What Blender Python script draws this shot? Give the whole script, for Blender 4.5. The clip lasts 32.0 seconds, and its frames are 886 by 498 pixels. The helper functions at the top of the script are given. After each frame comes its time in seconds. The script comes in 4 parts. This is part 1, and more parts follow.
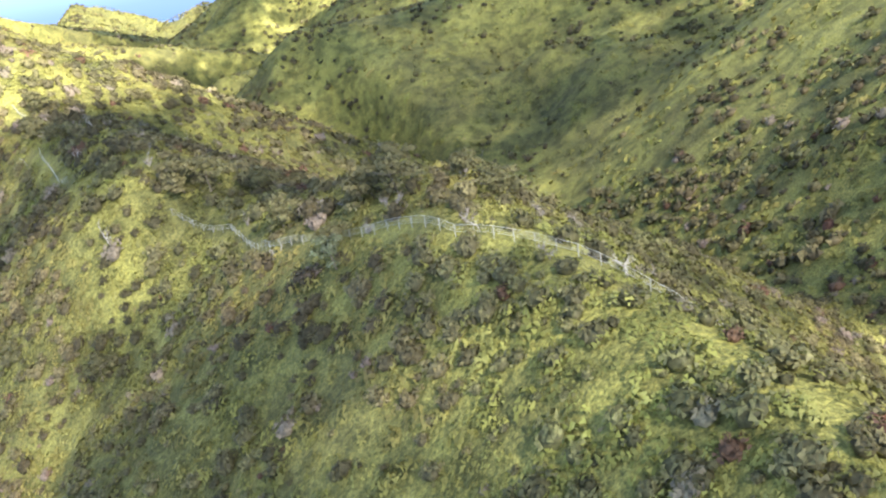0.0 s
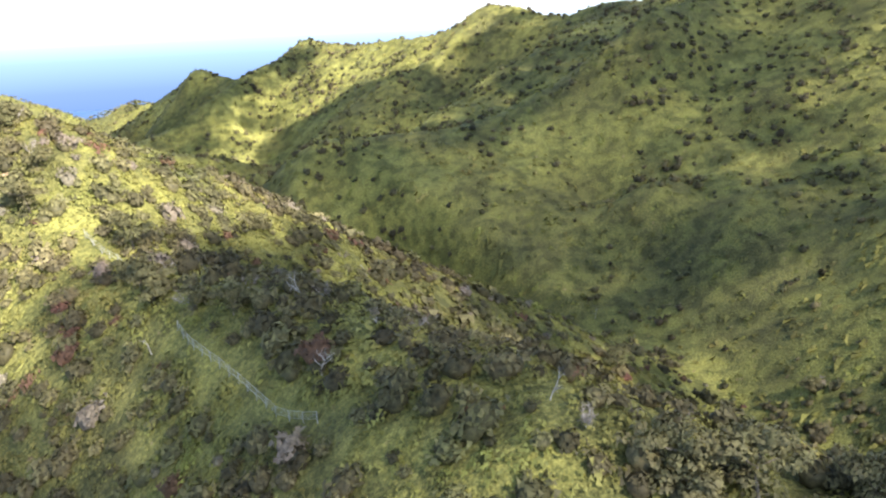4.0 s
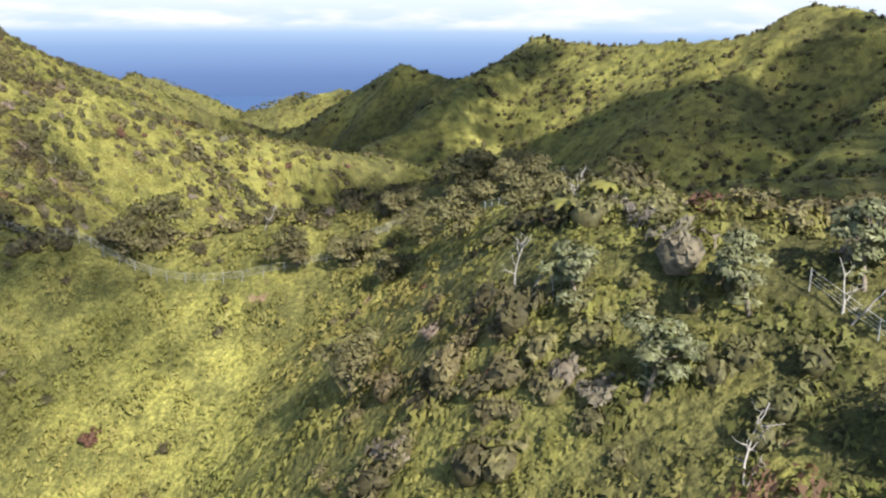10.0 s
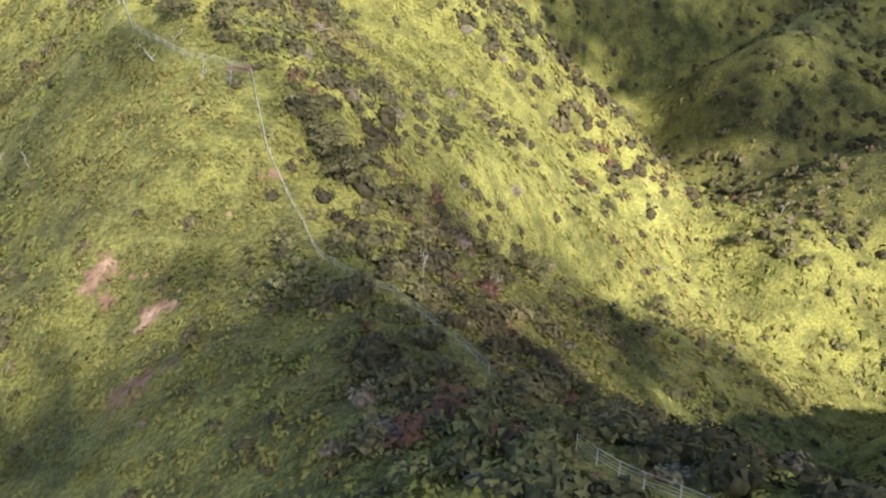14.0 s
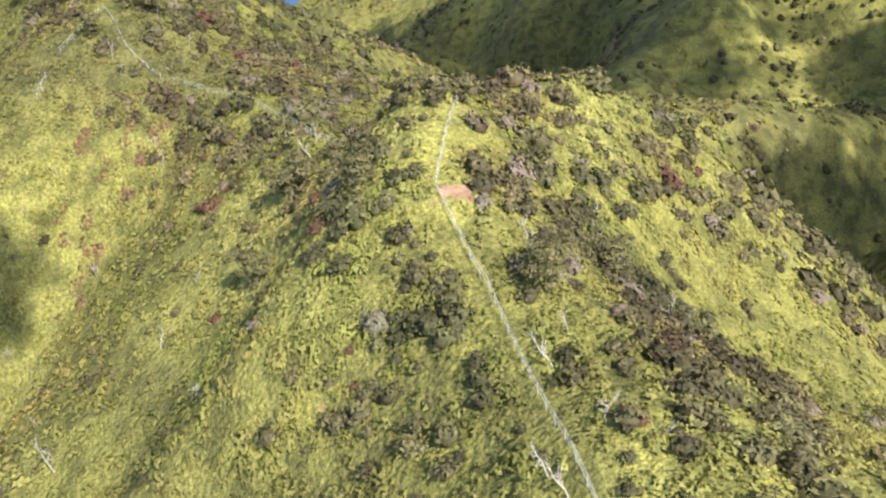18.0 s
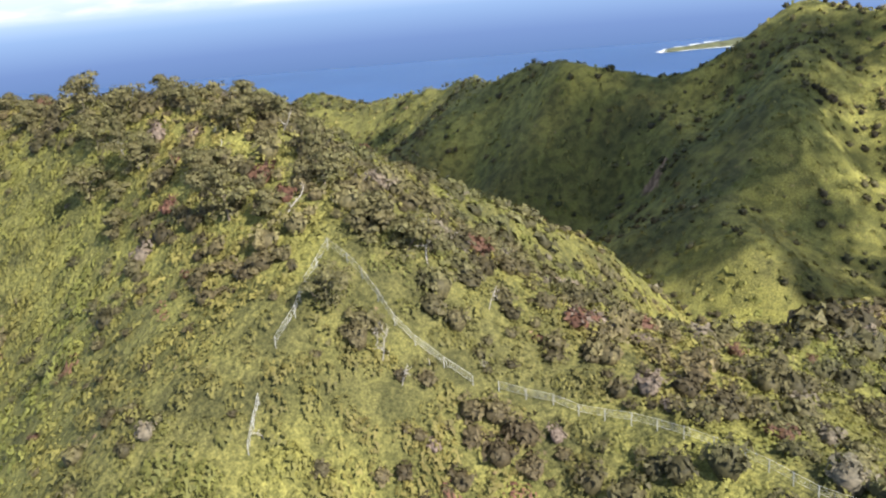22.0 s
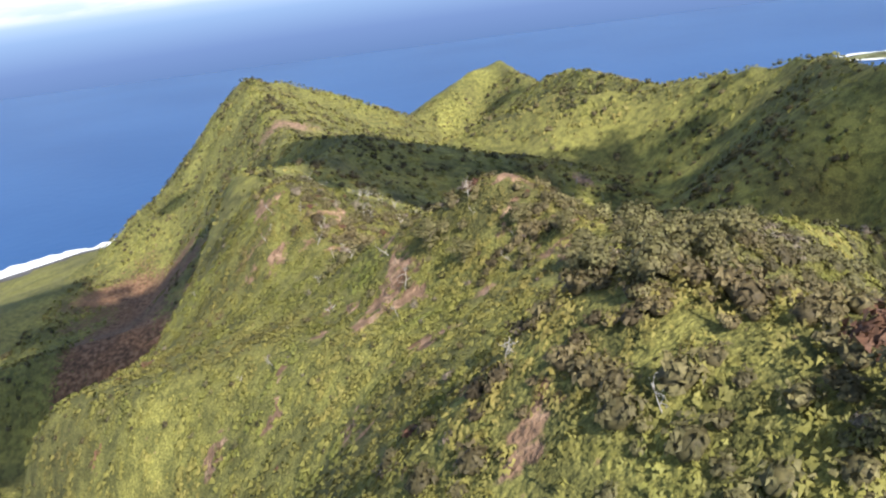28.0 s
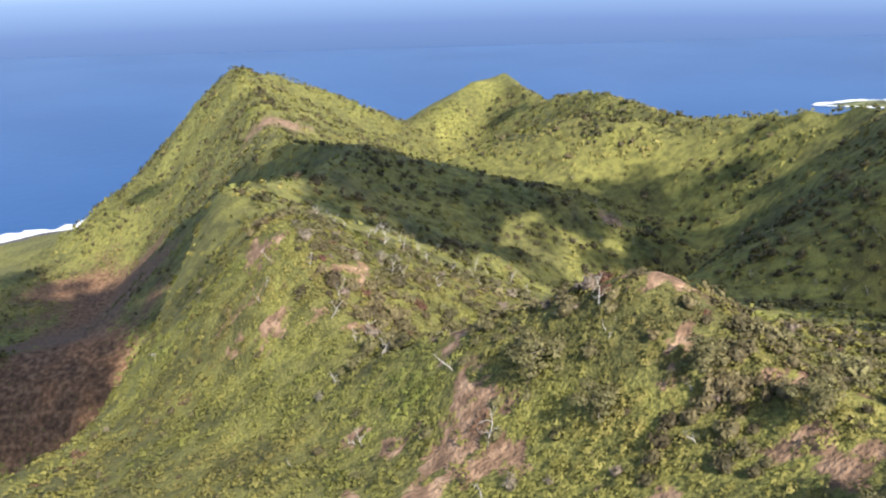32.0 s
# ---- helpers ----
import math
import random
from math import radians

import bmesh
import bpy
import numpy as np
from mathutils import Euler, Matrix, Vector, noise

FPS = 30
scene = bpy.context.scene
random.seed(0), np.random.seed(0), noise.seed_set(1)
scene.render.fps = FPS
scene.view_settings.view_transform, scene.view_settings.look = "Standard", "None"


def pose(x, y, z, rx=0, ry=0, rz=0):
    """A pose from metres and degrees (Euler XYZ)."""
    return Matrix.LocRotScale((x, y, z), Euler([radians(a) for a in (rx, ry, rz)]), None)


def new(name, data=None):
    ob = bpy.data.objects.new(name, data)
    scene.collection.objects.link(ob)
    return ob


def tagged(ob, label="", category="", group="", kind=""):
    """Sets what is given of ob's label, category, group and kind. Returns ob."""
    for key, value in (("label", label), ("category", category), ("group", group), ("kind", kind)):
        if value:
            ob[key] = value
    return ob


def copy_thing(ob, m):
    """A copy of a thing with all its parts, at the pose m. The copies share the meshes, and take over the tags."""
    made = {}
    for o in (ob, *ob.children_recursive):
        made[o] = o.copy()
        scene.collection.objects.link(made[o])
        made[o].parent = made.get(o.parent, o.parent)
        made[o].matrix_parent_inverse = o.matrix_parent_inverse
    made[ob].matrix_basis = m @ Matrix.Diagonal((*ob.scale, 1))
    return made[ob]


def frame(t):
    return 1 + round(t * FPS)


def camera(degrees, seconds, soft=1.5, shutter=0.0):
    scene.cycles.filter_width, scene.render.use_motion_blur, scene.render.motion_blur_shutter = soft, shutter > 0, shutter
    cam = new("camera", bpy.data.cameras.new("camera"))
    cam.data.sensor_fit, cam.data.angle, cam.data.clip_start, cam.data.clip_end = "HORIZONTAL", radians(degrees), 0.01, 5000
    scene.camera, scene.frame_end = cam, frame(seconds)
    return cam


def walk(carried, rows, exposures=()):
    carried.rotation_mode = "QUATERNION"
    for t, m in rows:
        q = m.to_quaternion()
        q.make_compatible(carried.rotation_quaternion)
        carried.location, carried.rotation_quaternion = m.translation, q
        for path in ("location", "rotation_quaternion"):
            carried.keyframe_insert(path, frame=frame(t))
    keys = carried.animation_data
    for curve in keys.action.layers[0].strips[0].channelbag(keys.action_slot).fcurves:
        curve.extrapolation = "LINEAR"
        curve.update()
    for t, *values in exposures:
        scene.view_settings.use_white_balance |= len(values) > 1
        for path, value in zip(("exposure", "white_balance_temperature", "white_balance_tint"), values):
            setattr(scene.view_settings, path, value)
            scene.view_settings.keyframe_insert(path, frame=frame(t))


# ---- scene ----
cam = camera(53.64, 32.0, soft=2.25)
# seconds, place in metres, turn in degrees
PATH = [
    (0, 0.00, 0.00, 0.00, 67.713, 7.716, -3.261),
    (0.5, -11.88, 12.94, -0.90, 68.757, 6.109, -3.426),
    (1, -23.44, 26.06, -1.51, 70.051, 5.650, -3.980),
    (1.5, -34.29, 39.84, -2.41, 70.638, 5.920, -4.521),
    (2, -44.88, 53.35, -3.08, 71.203, 5.871, -5.113),
    (2.5, -55.34, 66.75, -3.35, 71.540, 4.949, -6.216),
    (4.5, -94.64, 125.91, -8.00, 75.392, 2.137, -9.578),
    (5, -104.80, 140.06, -8.60, 75.049, 1.707, -9.005),
    (5.5, -114.73, 154.85, -9.47, 74.931, 1.675, -8.316),
    (6, -124.67, 168.99, -9.97, 74.820, 3.461, -8.501),
    (6.5, -134.52, 182.11, -10.11, 74.848, 3.909, -8.488),
    (7, -144.48, 195.04, -10.33, 75.733, 2.830, -7.962),
    (7.5, -154.44, 208.32, -10.74, 76.249, 1.497, -7.048),
    (8, -164.55, 221.93, -11.10, 76.558, 1.801, -6.477),
    (8.5, -174.52, 234.46, -11.26, 76.033, 1.754, -5.981),
    (9, -184.88, 247.70, -11.36, 75.145, 0.784, -4.878),
    (9.5, -195.42, 260.18, -11.03, 74.877, -0.145, -3.718),
    (10, -205.96, 272.73, -10.82, 75.058, -0.368, -2.684),
    (10.5, -216.57, 285.32, -10.34, 74.334, -0.751, -1.160),
    (11, -228.94, 298.98, -9.89, 74.076, 0.098, -0.829),
    (11.5, -240.90, 313.14, -9.54, 74.511, 0.554, -3.649),
    (12, -252.63, 326.41, -9.11, 74.077, 0.545, -4.143),
    (12.5, -263.98, 340.56, -9.30, 70.970, 0.878, -2.874),
    (13, -275.34, 355.54, -9.68, 68.661, 0.612, -1.301),
    (13.5, -285.95, 370.75, -11.24, 61.412, -0.311, 0.570),
    (15.5, -326.34, 423.10, -9.93, 58.532, 5.288, -0.286),
    (16, -337.42, 437.92, -8.78, 59.448, 5.845, -2.348),
    (16.5, -348.19, 452.76, -7.37, 61.498, 5.264, -3.284),
    (17, -358.29, 467.82, -6.49, 63.962, 4.598, -4.125),
    (17.5, -368.82, 483.52, -5.69, 65.848, 4.603, -5.576),
    (18, -378.45, 497.43, -4.03, 66.636, 4.597, -6.835),
    (18.5, -388.44, 512.68, -2.81, 67.012, 4.440, -7.753),
    (19, -398.28, 527.54, -1.44, 67.226, 4.602, -8.508),
    (19.5, -407.61, 542.94, -0.51, 67.919, 4.282, -8.998),
    (20, -416.06, 558.31, 0.22, 68.941, 3.143, -9.534),
    (20.5, -424.60, 573.47, 1.33, 69.553, 3.433, -10.995),
    (21, -433.00, 588.00, 2.53, 70.237, 3.388, -12.503),
    (21.5, -441.47, 602.43, 3.78, 71.285, 3.890, -14.040),
    (22, -450.24, 617.48, 4.93, 72.534, 4.448, -15.390),
    (22.5, -458.47, 632.26, 5.84, 73.199, 5.609, -17.080),
    (23, -466.19, 646.43, 7.03, 73.208, 6.189, -18.105),
    (23.5, -473.94, 660.23, 8.36, 71.928, 6.758, -18.161),
    (24, -480.74, 674.21, 9.22, 70.894, 8.122, -17.869),
    (24.5, -487.80, 687.85, 9.92, 70.558, 8.272, -16.528),
    (25, -493.29, 701.58, 10.54, 70.400, 8.681, -15.076),
    (25.5, -498.28, 714.43, 11.39, 70.568, 9.450, -13.825),
    (26, -502.75, 726.53, 12.26, 70.129, 10.070, -12.883),
    (26.5, -506.91, 738.45, 13.31, 70.109, 10.194, -11.595),
    (28.5, -521.24, 785.85, 13.16, 71.712, 6.384, -2.119),
    (29, -523.82, 796.52, 12.86, 71.879, 6.350, -2.795),
    (29.5, -526.44, 807.22, 12.45, 71.868, 4.742, -2.318),
    (30, -528.87, 818.18, 11.82, 71.658, 3.207, -1.546),
    (30.5, -531.61, 828.90, 10.98, 71.696, 2.790, -1.459),
    (31, -533.99, 840.11, 9.89, 71.749, 2.137, -1.936),
    (31.5, -536.49, 851.59, 8.75, 71.667, 0.340, -2.221),
    (32, -539.00, 862.96, 7.66, 71.725, 1.454, -3.402),
]
EXPOSURES = [(0.0, 2.22), (2.5, 2.12), (6.0, 1.15), (9.0, 0.88), (12.0, 0.92), (14.5, 1.15), (17.0, 1.15), (20.0, 0.98), (23.0, 1.02), (28.0, 1.02), (32.0, 1.08)]
walk(cam, [(t, pose(x, y, z, rx, ry, rz)) for t, x, y, z, rx, ry, rz in PATH], EXPOSURES)

# ---- world, sun ----
SEA = -465.0
SUN_SIDE = 28.0
SUN_HEIGHT, SUN_TURN = radians(40), radians(152)
world = bpy.data.worlds.new("world")
scene.world = world
world.use_nodes = True
wn = world.node_tree.nodes
wl = world.node_tree.links
background = wn["Background"]
sky = wn.new("ShaderNodeTexSky")
sky.sky_type = "NISHITA"
sky.sun_disc = False
sky.sun_elevation, sky.sun_rotation = SUN_HEIGHT, SUN_TURN
sky.altitude = 500
background.inputs["Strength"].default_value = 0.12
# above the horizon the sky, paler and cloudier low down; below it the far sea, with haze painted into its colours
# towards the horizon
place = wn.new("ShaderNodeTexCoord")
split = wn.new("ShaderNodeSeparateXYZ")
wl.new(place.outputs["Generated"], split.inputs[0])
SKY_GAIN = 8.33


def world_ramp(lo, hi, stops):
    reach = wn.new("ShaderNodeMapRange")
    reach.inputs["From Min"].default_value, reach.inputs["From Max"].default_value = lo, hi
    wl.new(split.outputs["Z"], reach.inputs["Value"])
    ramp = wn.new("ShaderNodeValToRGB")
    while len(ramp.color_ramp.elements) < len(stops):
        ramp.color_ramp.elements.new(0.5)
    for e, (p, col) in zip(ramp.color_ramp.elements, stops):
        e.position, e.color = p, (*col, 1)
    wl.new(reach.outputs[0], ramp.inputs[0])
    return ramp


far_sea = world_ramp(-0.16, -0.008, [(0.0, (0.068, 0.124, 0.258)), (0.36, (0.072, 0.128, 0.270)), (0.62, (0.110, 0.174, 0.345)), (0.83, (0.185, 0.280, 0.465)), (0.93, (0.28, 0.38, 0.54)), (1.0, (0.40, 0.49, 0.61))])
haze = world_ramp(-0.012, 0.11, [(0.0, (0.36, 0.45, 0.60)), (0.3, (0.54, 0.58, 0.63)), (1.0, (0.34, 0.44, 0.60))])
puffs = wn.new("ShaderNodeTexNoise")
puffs.inputs["Scale"].default_value, puffs.inputs["Detail"].default_value = 9.0, 5.0
stretch = wn.new("ShaderNodeMapping")
stretch.inputs["Scale"].default_value = (1.0, 1.0, 5.0)
wl.new(place.outputs["Generated"], stretch.inputs[0])
wl.new(stretch.outputs[0], puffs.inputs["Vector"])
puff_ramp = wn.new("ShaderNodeValToRGB")
puff_ramp.color_ramp.elements[0].position, puff_ramp.color_ramp.elements[1].position = 0.46, 0.62
wl.new(puffs.outputs[0], puff_ramp.inputs[0])


def world_mix(fac, a, b):
    m = wn.new("ShaderNodeMix")
    m.data_type = "RGBA"
    for socket, value in ((m.inputs[0], fac), (m.inputs[6], a), (m.inputs[7], b)):
        if hasattr(value, "is_output"):
            wl.new(value, socket)
        else:
            socket.default_value = value
    return m.outputs[2]


def world_step(lo, hi):
    reach = wn.new("ShaderNodeMapRange")
    reach.interpolation_type = "SMOOTHSTEP"
    reach.inputs["From Min"].default_value, reach.inputs["From Max"].default_value = lo, hi
    wl.new(split.outputs["Z"], reach.inputs["Value"])
    return reach.outputs[0]


cloudy = world_mix(puff_ramp.outputs[0], haze.outputs[0], (0.58, 0.585, 0.61, 1))
gain = wn.new("ShaderNodeVectorMath")
gain.operation = "SCALE"
gain.inputs["Scale"].default_value = SKY_GAIN
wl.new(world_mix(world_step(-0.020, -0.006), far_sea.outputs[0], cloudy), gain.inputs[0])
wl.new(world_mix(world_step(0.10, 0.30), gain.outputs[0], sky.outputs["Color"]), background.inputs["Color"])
sun_data = bpy.data.lights.new("sun", "SUN")
sun_data.energy, sun_data.angle, sun_data.color = 4.8, radians(0.5), (1.0, 0.94, 0.85)
sun = new("sun", sun_data)
sun.rotation_euler = (radians(90) - SUN_HEIGHT, 0, radians(SUN_SIDE))

# ---- the shape of the land ----
# crest points of each ridge: x, y, height, fall to the left of its course, fall to the right
NORTH_CREST = [
    (-468, 908, -45, 0.76, 0.51), (-482, 953, -45, 1.02, 0.91), (-498, 997, -41, 1.29, 1.31), (-547, 1047, -80, 0.79, 0.53), (-572, 1107, -64, 1.14, 0.51),
    (-588, 1163, -72, 1.07, 0.52), (-613, 1223, -75, 0.96, 0.52), (-597, 1296, -94, 0.99, 0.54), (-585, 1374, -107, 0.99, 0.53), (-577, 1423, -111, 0.99, 0.44),
    (-569, 1472, -114, 0.98, 0.33), (-607, 1544, -126, 0.97, 0.36),
]
FAR_CREST = [
    (-644, 1617, -138, 0.97, 0.36), (-657, 1703, -145, 0.99, 0.43), (-671, 1789, -151, 1.01, 0.50), (-688, 1862, -147, 1.08, 0.50), (-705, 1936, -143, 1.15, 0.50),
    (-736, 2043, -135, 1.09, 0.53), (-765, 2151, -126, 1.00, 0.55), (-772, 2219, -173, 1.03, 0.58), (-773, 2289, -220, 1.04, 0.60), (-805, 2420, -356, 1.02, 0.65),
    (-836, 2552, -493, 1.00, 0.70),
]
RIDGES = {
    "fence_ridge_south": [
        (106, -141, -31, 0.80, 0.70), (53, -35, -34, 0.80, 0.70), (15, 81, -40, 0.85, 0.91), (0, 130, -39, 0.61, 0.70), (-34, 173, -53, 0.78, 0.60),
        (-60, 187, -43, 1.11, 0.60), (-120, 275, -47, 0.85, 0.58), (-137, 311, -25, 0.28, 0.59), (-183, 347, -25, 1.02, 0.83), (-196, 410, -30, 0.64, 0.92),
        (-262, 402, -49, 0.77, 0.91), (-285, 408, -40, 0.60, 0.80), (-304, 452, -64, 0.60, 0.70), (-316, 488, -74, 0.52, 0.71),
    ],
    "fence_ridge_middle": [
        (-314, 512, -82, 0.53, 0.70), (-330, 525, -62, 0.64, 0.69), (-352, 563, -51, 0.76, 0.66), (-351, 602, -53, 0.34, 0.89), (-367, 640, -31, 0.54, 0.82),
        (-381, 649, -49, 0.65, 0.73), (-409, 705, -45, 1.03, 0.25), (-430, 733, -24, 0.55, 0.86), (-450, 780, -17, 1.01, 0.71), (-454, 789, -11, 1.11, 0.57),
        (-501, 855, -16, 1.16, 1.31), (-461, 911, -38, 0.34, 0.77),
    ],
    "fence_ridge_north": NORTH_CREST + FAR_CREST,
    "valley_ridge_south": [
        (370, -176, 53, 0.80, 0.70), (286, 176, 42, 0.78, 0.70), (296, 444, 8, 0.64, 0.70), (241, 670, 3, 0.55, 0.70), (170, 815, -10, 0.28, 0.70),
        (137, 853, -19, 0.62, 0.70), (103, 884, -6, 0.88, 0.70), (78, 914, -24, 0.86, 0.63), (34, 928, -34, 0.72, 0.56), (2, 1007, -34, 0.81, 0.59),
        (-50, 1056, -36, 0.80, 0.64), (-73, 1120, -36, 1.25, 0.83), (-119, 1129, -61, 1.18, 1.01), (-154, 1147, -74, 1.10, 1.19),
    ],
    "valley_ridge_north": [
        (-173, 1183, -71, 0.25, 1.27), (-208, 1190, -58, 1.33, 0.78), (-204, 1257, -64, 1.08, 0.73), (-234, 1301, -84, 0.61, 0.68), (-222, 1375, -88, 0.88, 0.83),
        (-207, 1450, -98, 1.00, 0.98), (-251, 1541, -119, 0.85, 0.88), (-276, 1636, -137, 0.72, 0.77), (-292, 1789, -143, 0.80, 0.81), (-311, 1936, -155, 0.87, 0.84),
        (-310, 2044, -177, 0.81, 0.87), (-314, 2152, -203, 0.75, 0.89), (-332, 2265, -193, 0.78, 0.94), (-349, 2378, -185, 0.82, 0.98), (-370, 2465, -276, 0.76, 0.84),
        (-396, 2552, -370, 0.70, 0.70),
    ],
    "spur_a": [
        (85, 904, -3, 0.72, 0.87), (28, 868, -51, 0.70, 0.75), (-14, 860, -60, 0.42, 0.80), (-112, 812, -125, 0.45, 0.78), (-157, 741, -107, 0.65, 0.97),
        (-189, 689, -177, 0.70, 1.10),
    ],
    "spur_b": [
        (238, 669, 9, 0.70, 0.70), (122, 626, -19, 0.78, 0.71), (49, 616, -66, 0.56, 0.63), (2, 603, -74, 0.38, 0.32), (-76, 612, -72, 0.67, 0.72),
        (-114, 535, -140, 0.70, 0.69),
    ],
    "spur_c": [
        (-75, 1113, -36, 0.74, 1.09), (-165, 1006, -74, 1.00, 0.72), (-217, 978, -106, 0.75, 0.54), (-237, 925, -112, 0.68, 0.79),
    ],
    "spur_d": [
        (-339, 668, -58, 0.76, 0.77), (-339, 665, -36, 0.52, 0.84), (-272, 670, -90, 0.63, 0.60), (-215, 654, -147, 0.87, 0.79), (-188, 628, -140, 0.70, 0.75),
    ],
    "spur_e": [
        (-229, 1530, -138, 0.81, 0.69), (-361, 1644, -127, 0.86, 0.69), (-424, 1683, -147, 0.90, 0.68), (-495, 1714, -179, 0.60, 0.60),
    ],
    "saddle": [
        (-378, 2352, -183, 0.82, 0.48), (-511, 2242, -241, 0.41, 0.33), (-592, 2188, -192, 0.46, 0.30), (-705, 2149, -136, 0.64, 0.74),
    ],
}
# broad swells and hollows between the ridges: x, y, reach, height
NEAR_SWELLS = [
    (-262, 407, 14, 5.0), (-205, 391, 26, -8.0), (-5, 112, 20, 3.0),
    (94, 452, 40, 10.8), (190, 480, 70, -12.6), (190, 480, 70, -6.7), (68, 502, 25, 13.2), (68, 502, 25, 6.1), (63, 529, 25, -7.5), (63, 529, 25, -5.0), (-368, 604, 25, 5.4),
    (-331, 612, 25, -5.4), (-402, 612, 25, -3.1),
]
FAR_SWELLS = [
    (-438, 775, 22, 4.0),
    (-145, 732, 38, -12.0),
    (-495, 997, 12, 3.0), (-418, 717, 15, -6.0),
    (13, 674, 40, 3.5), (-516, 972, 25, -3.5), (-195, 1136, 40, -6.2),
]
CREST = 5.0


def lattice(ix, iy, seed):
    """Even random numbers in 0..1 for whole-number places."""
    n = (ix * 374761393 + iy * 668265263 + seed * 974634777) & 0xFFFFFFFF
    n = ((n ^ (n >> 13)) * 1274126177) & 0xFFFFFFFF
    return ((n ^ (n >> 16)) & 0xFFFF) / 65535.0


def rough(x, y, size, seed):
    """Smooth noise in -1..1 with humps of that size in metres."""
    u, v = np.asarray(x) / size, np.asarray(y) / size
    iu, iv = np.floor(u).astype(np.int64), np.floor(v).astype(np.int64)
    fu, fv = u - iu, v - iv
    fu, fv = fu * fu * (3 - 2 * fu), fv * fv * (3 - 2 * fv)
    a, b = lattice(iu, iv, seed), lattice(iu + 1, iv, seed)
    c, d = lattice(iu, iv + 1, seed), lattice(iu + 1, iv + 1, seed)
    return (a + (b - a) * fu + (c - a) * fv + (a - b - c + d) * fu * fv) * 2 - 1


def ridge_height(line, x, y):
    """The height of one ridge, as if it stood alone."""
    line = np.array(line, float)
    best, z, slope = np.full(x.shape, 1e12), np.zeros(x.shape), np.ones(x.shape)
    for a, b in zip(line[:-1], line[1:]):
        d = b - a
        t = np.clip(((x - a[0]) * d[0] + (y - a[1]) * d[1]) / (d[0] ** 2 + d[1] ** 2), 0, 1)
        px, py = x - a[0] - t * d[0], y - a[1] - t * d[1]
        r = px * px + py * py
        near = r < best
        best = np.where(near, r, best)
        z = np.where(near, a[2] + t * d[2], z)
        left = d[0] * py - d[1] * px > 0
        slope = np.where(near, np.where(left, a[3] + t * d[3], a[4] + t * d[4]), slope)
    return z - slope * (np.sqrt(best + CREST * CREST) - CREST)


# the shore under the cliffs, from south to north: x, y
SHORE = [(-2600, -400), (-2300, 800), (-1750, 1800), (-1345, 2365), (-1215, 2490), (-1000, 2560), (-700, 2600), (-300, 2640), (300, 2560), (1000, 2300), (1900, 1700)]


def inland(x, y):
    """How far a place lies from the shore, on the land's side."""
    best = np.full(x.shape, 1e12)
    sign = np.ones(x.shape)
    for (ax, ay), (bx, by) in zip(SHORE[:-1], SHORE[1:]):
        dx, dy = bx - ax, by - ay
        t = np.clip(((x - ax) * dx + (y - ay) * dy) / (dx * dx + dy * dy), 0, 1)
        px, py = x - ax - t * dx, y - ay - t * dy
        r = px * px + py * py
        near = r < best
        best = np.where(near, r, best)
        sign = np.where(near, np.where(dx * py - dy * px > 0, -1.0, 1.0), sign)
    return sign * np.sqrt(best)


def blurred(grid, passes, reach):
    """The grid with its sharp joints worn smooth."""
    for _ in range(passes):
        for axis in (0, 1):
            grid = sum(np.roll(grid, k, axis) for k in range(-reach, reach + 1)) / (2 * reach + 1)
    return grid


CELL = 5.0
LOW = (-2800.0, -420.0)
COUNT = (960, 640)


def rise():
    """The worn ridges over the whole place, on an even grid."""
    x, y = np.meshgrid(LOW[0] + CELL * np.arange(COUNT[0]), LOW[1] + CELL * np.arange(COUNT[1]))
    hs = np.array([ridge_height(line, x, y) for line in RIDGES.values()])
    top = hs.max(0)
    h = top + 5.0 * np.log(np.exp((hs - top) / 5.0).sum(0))
    return blurred(h, 2, 1)


RISE = rise()


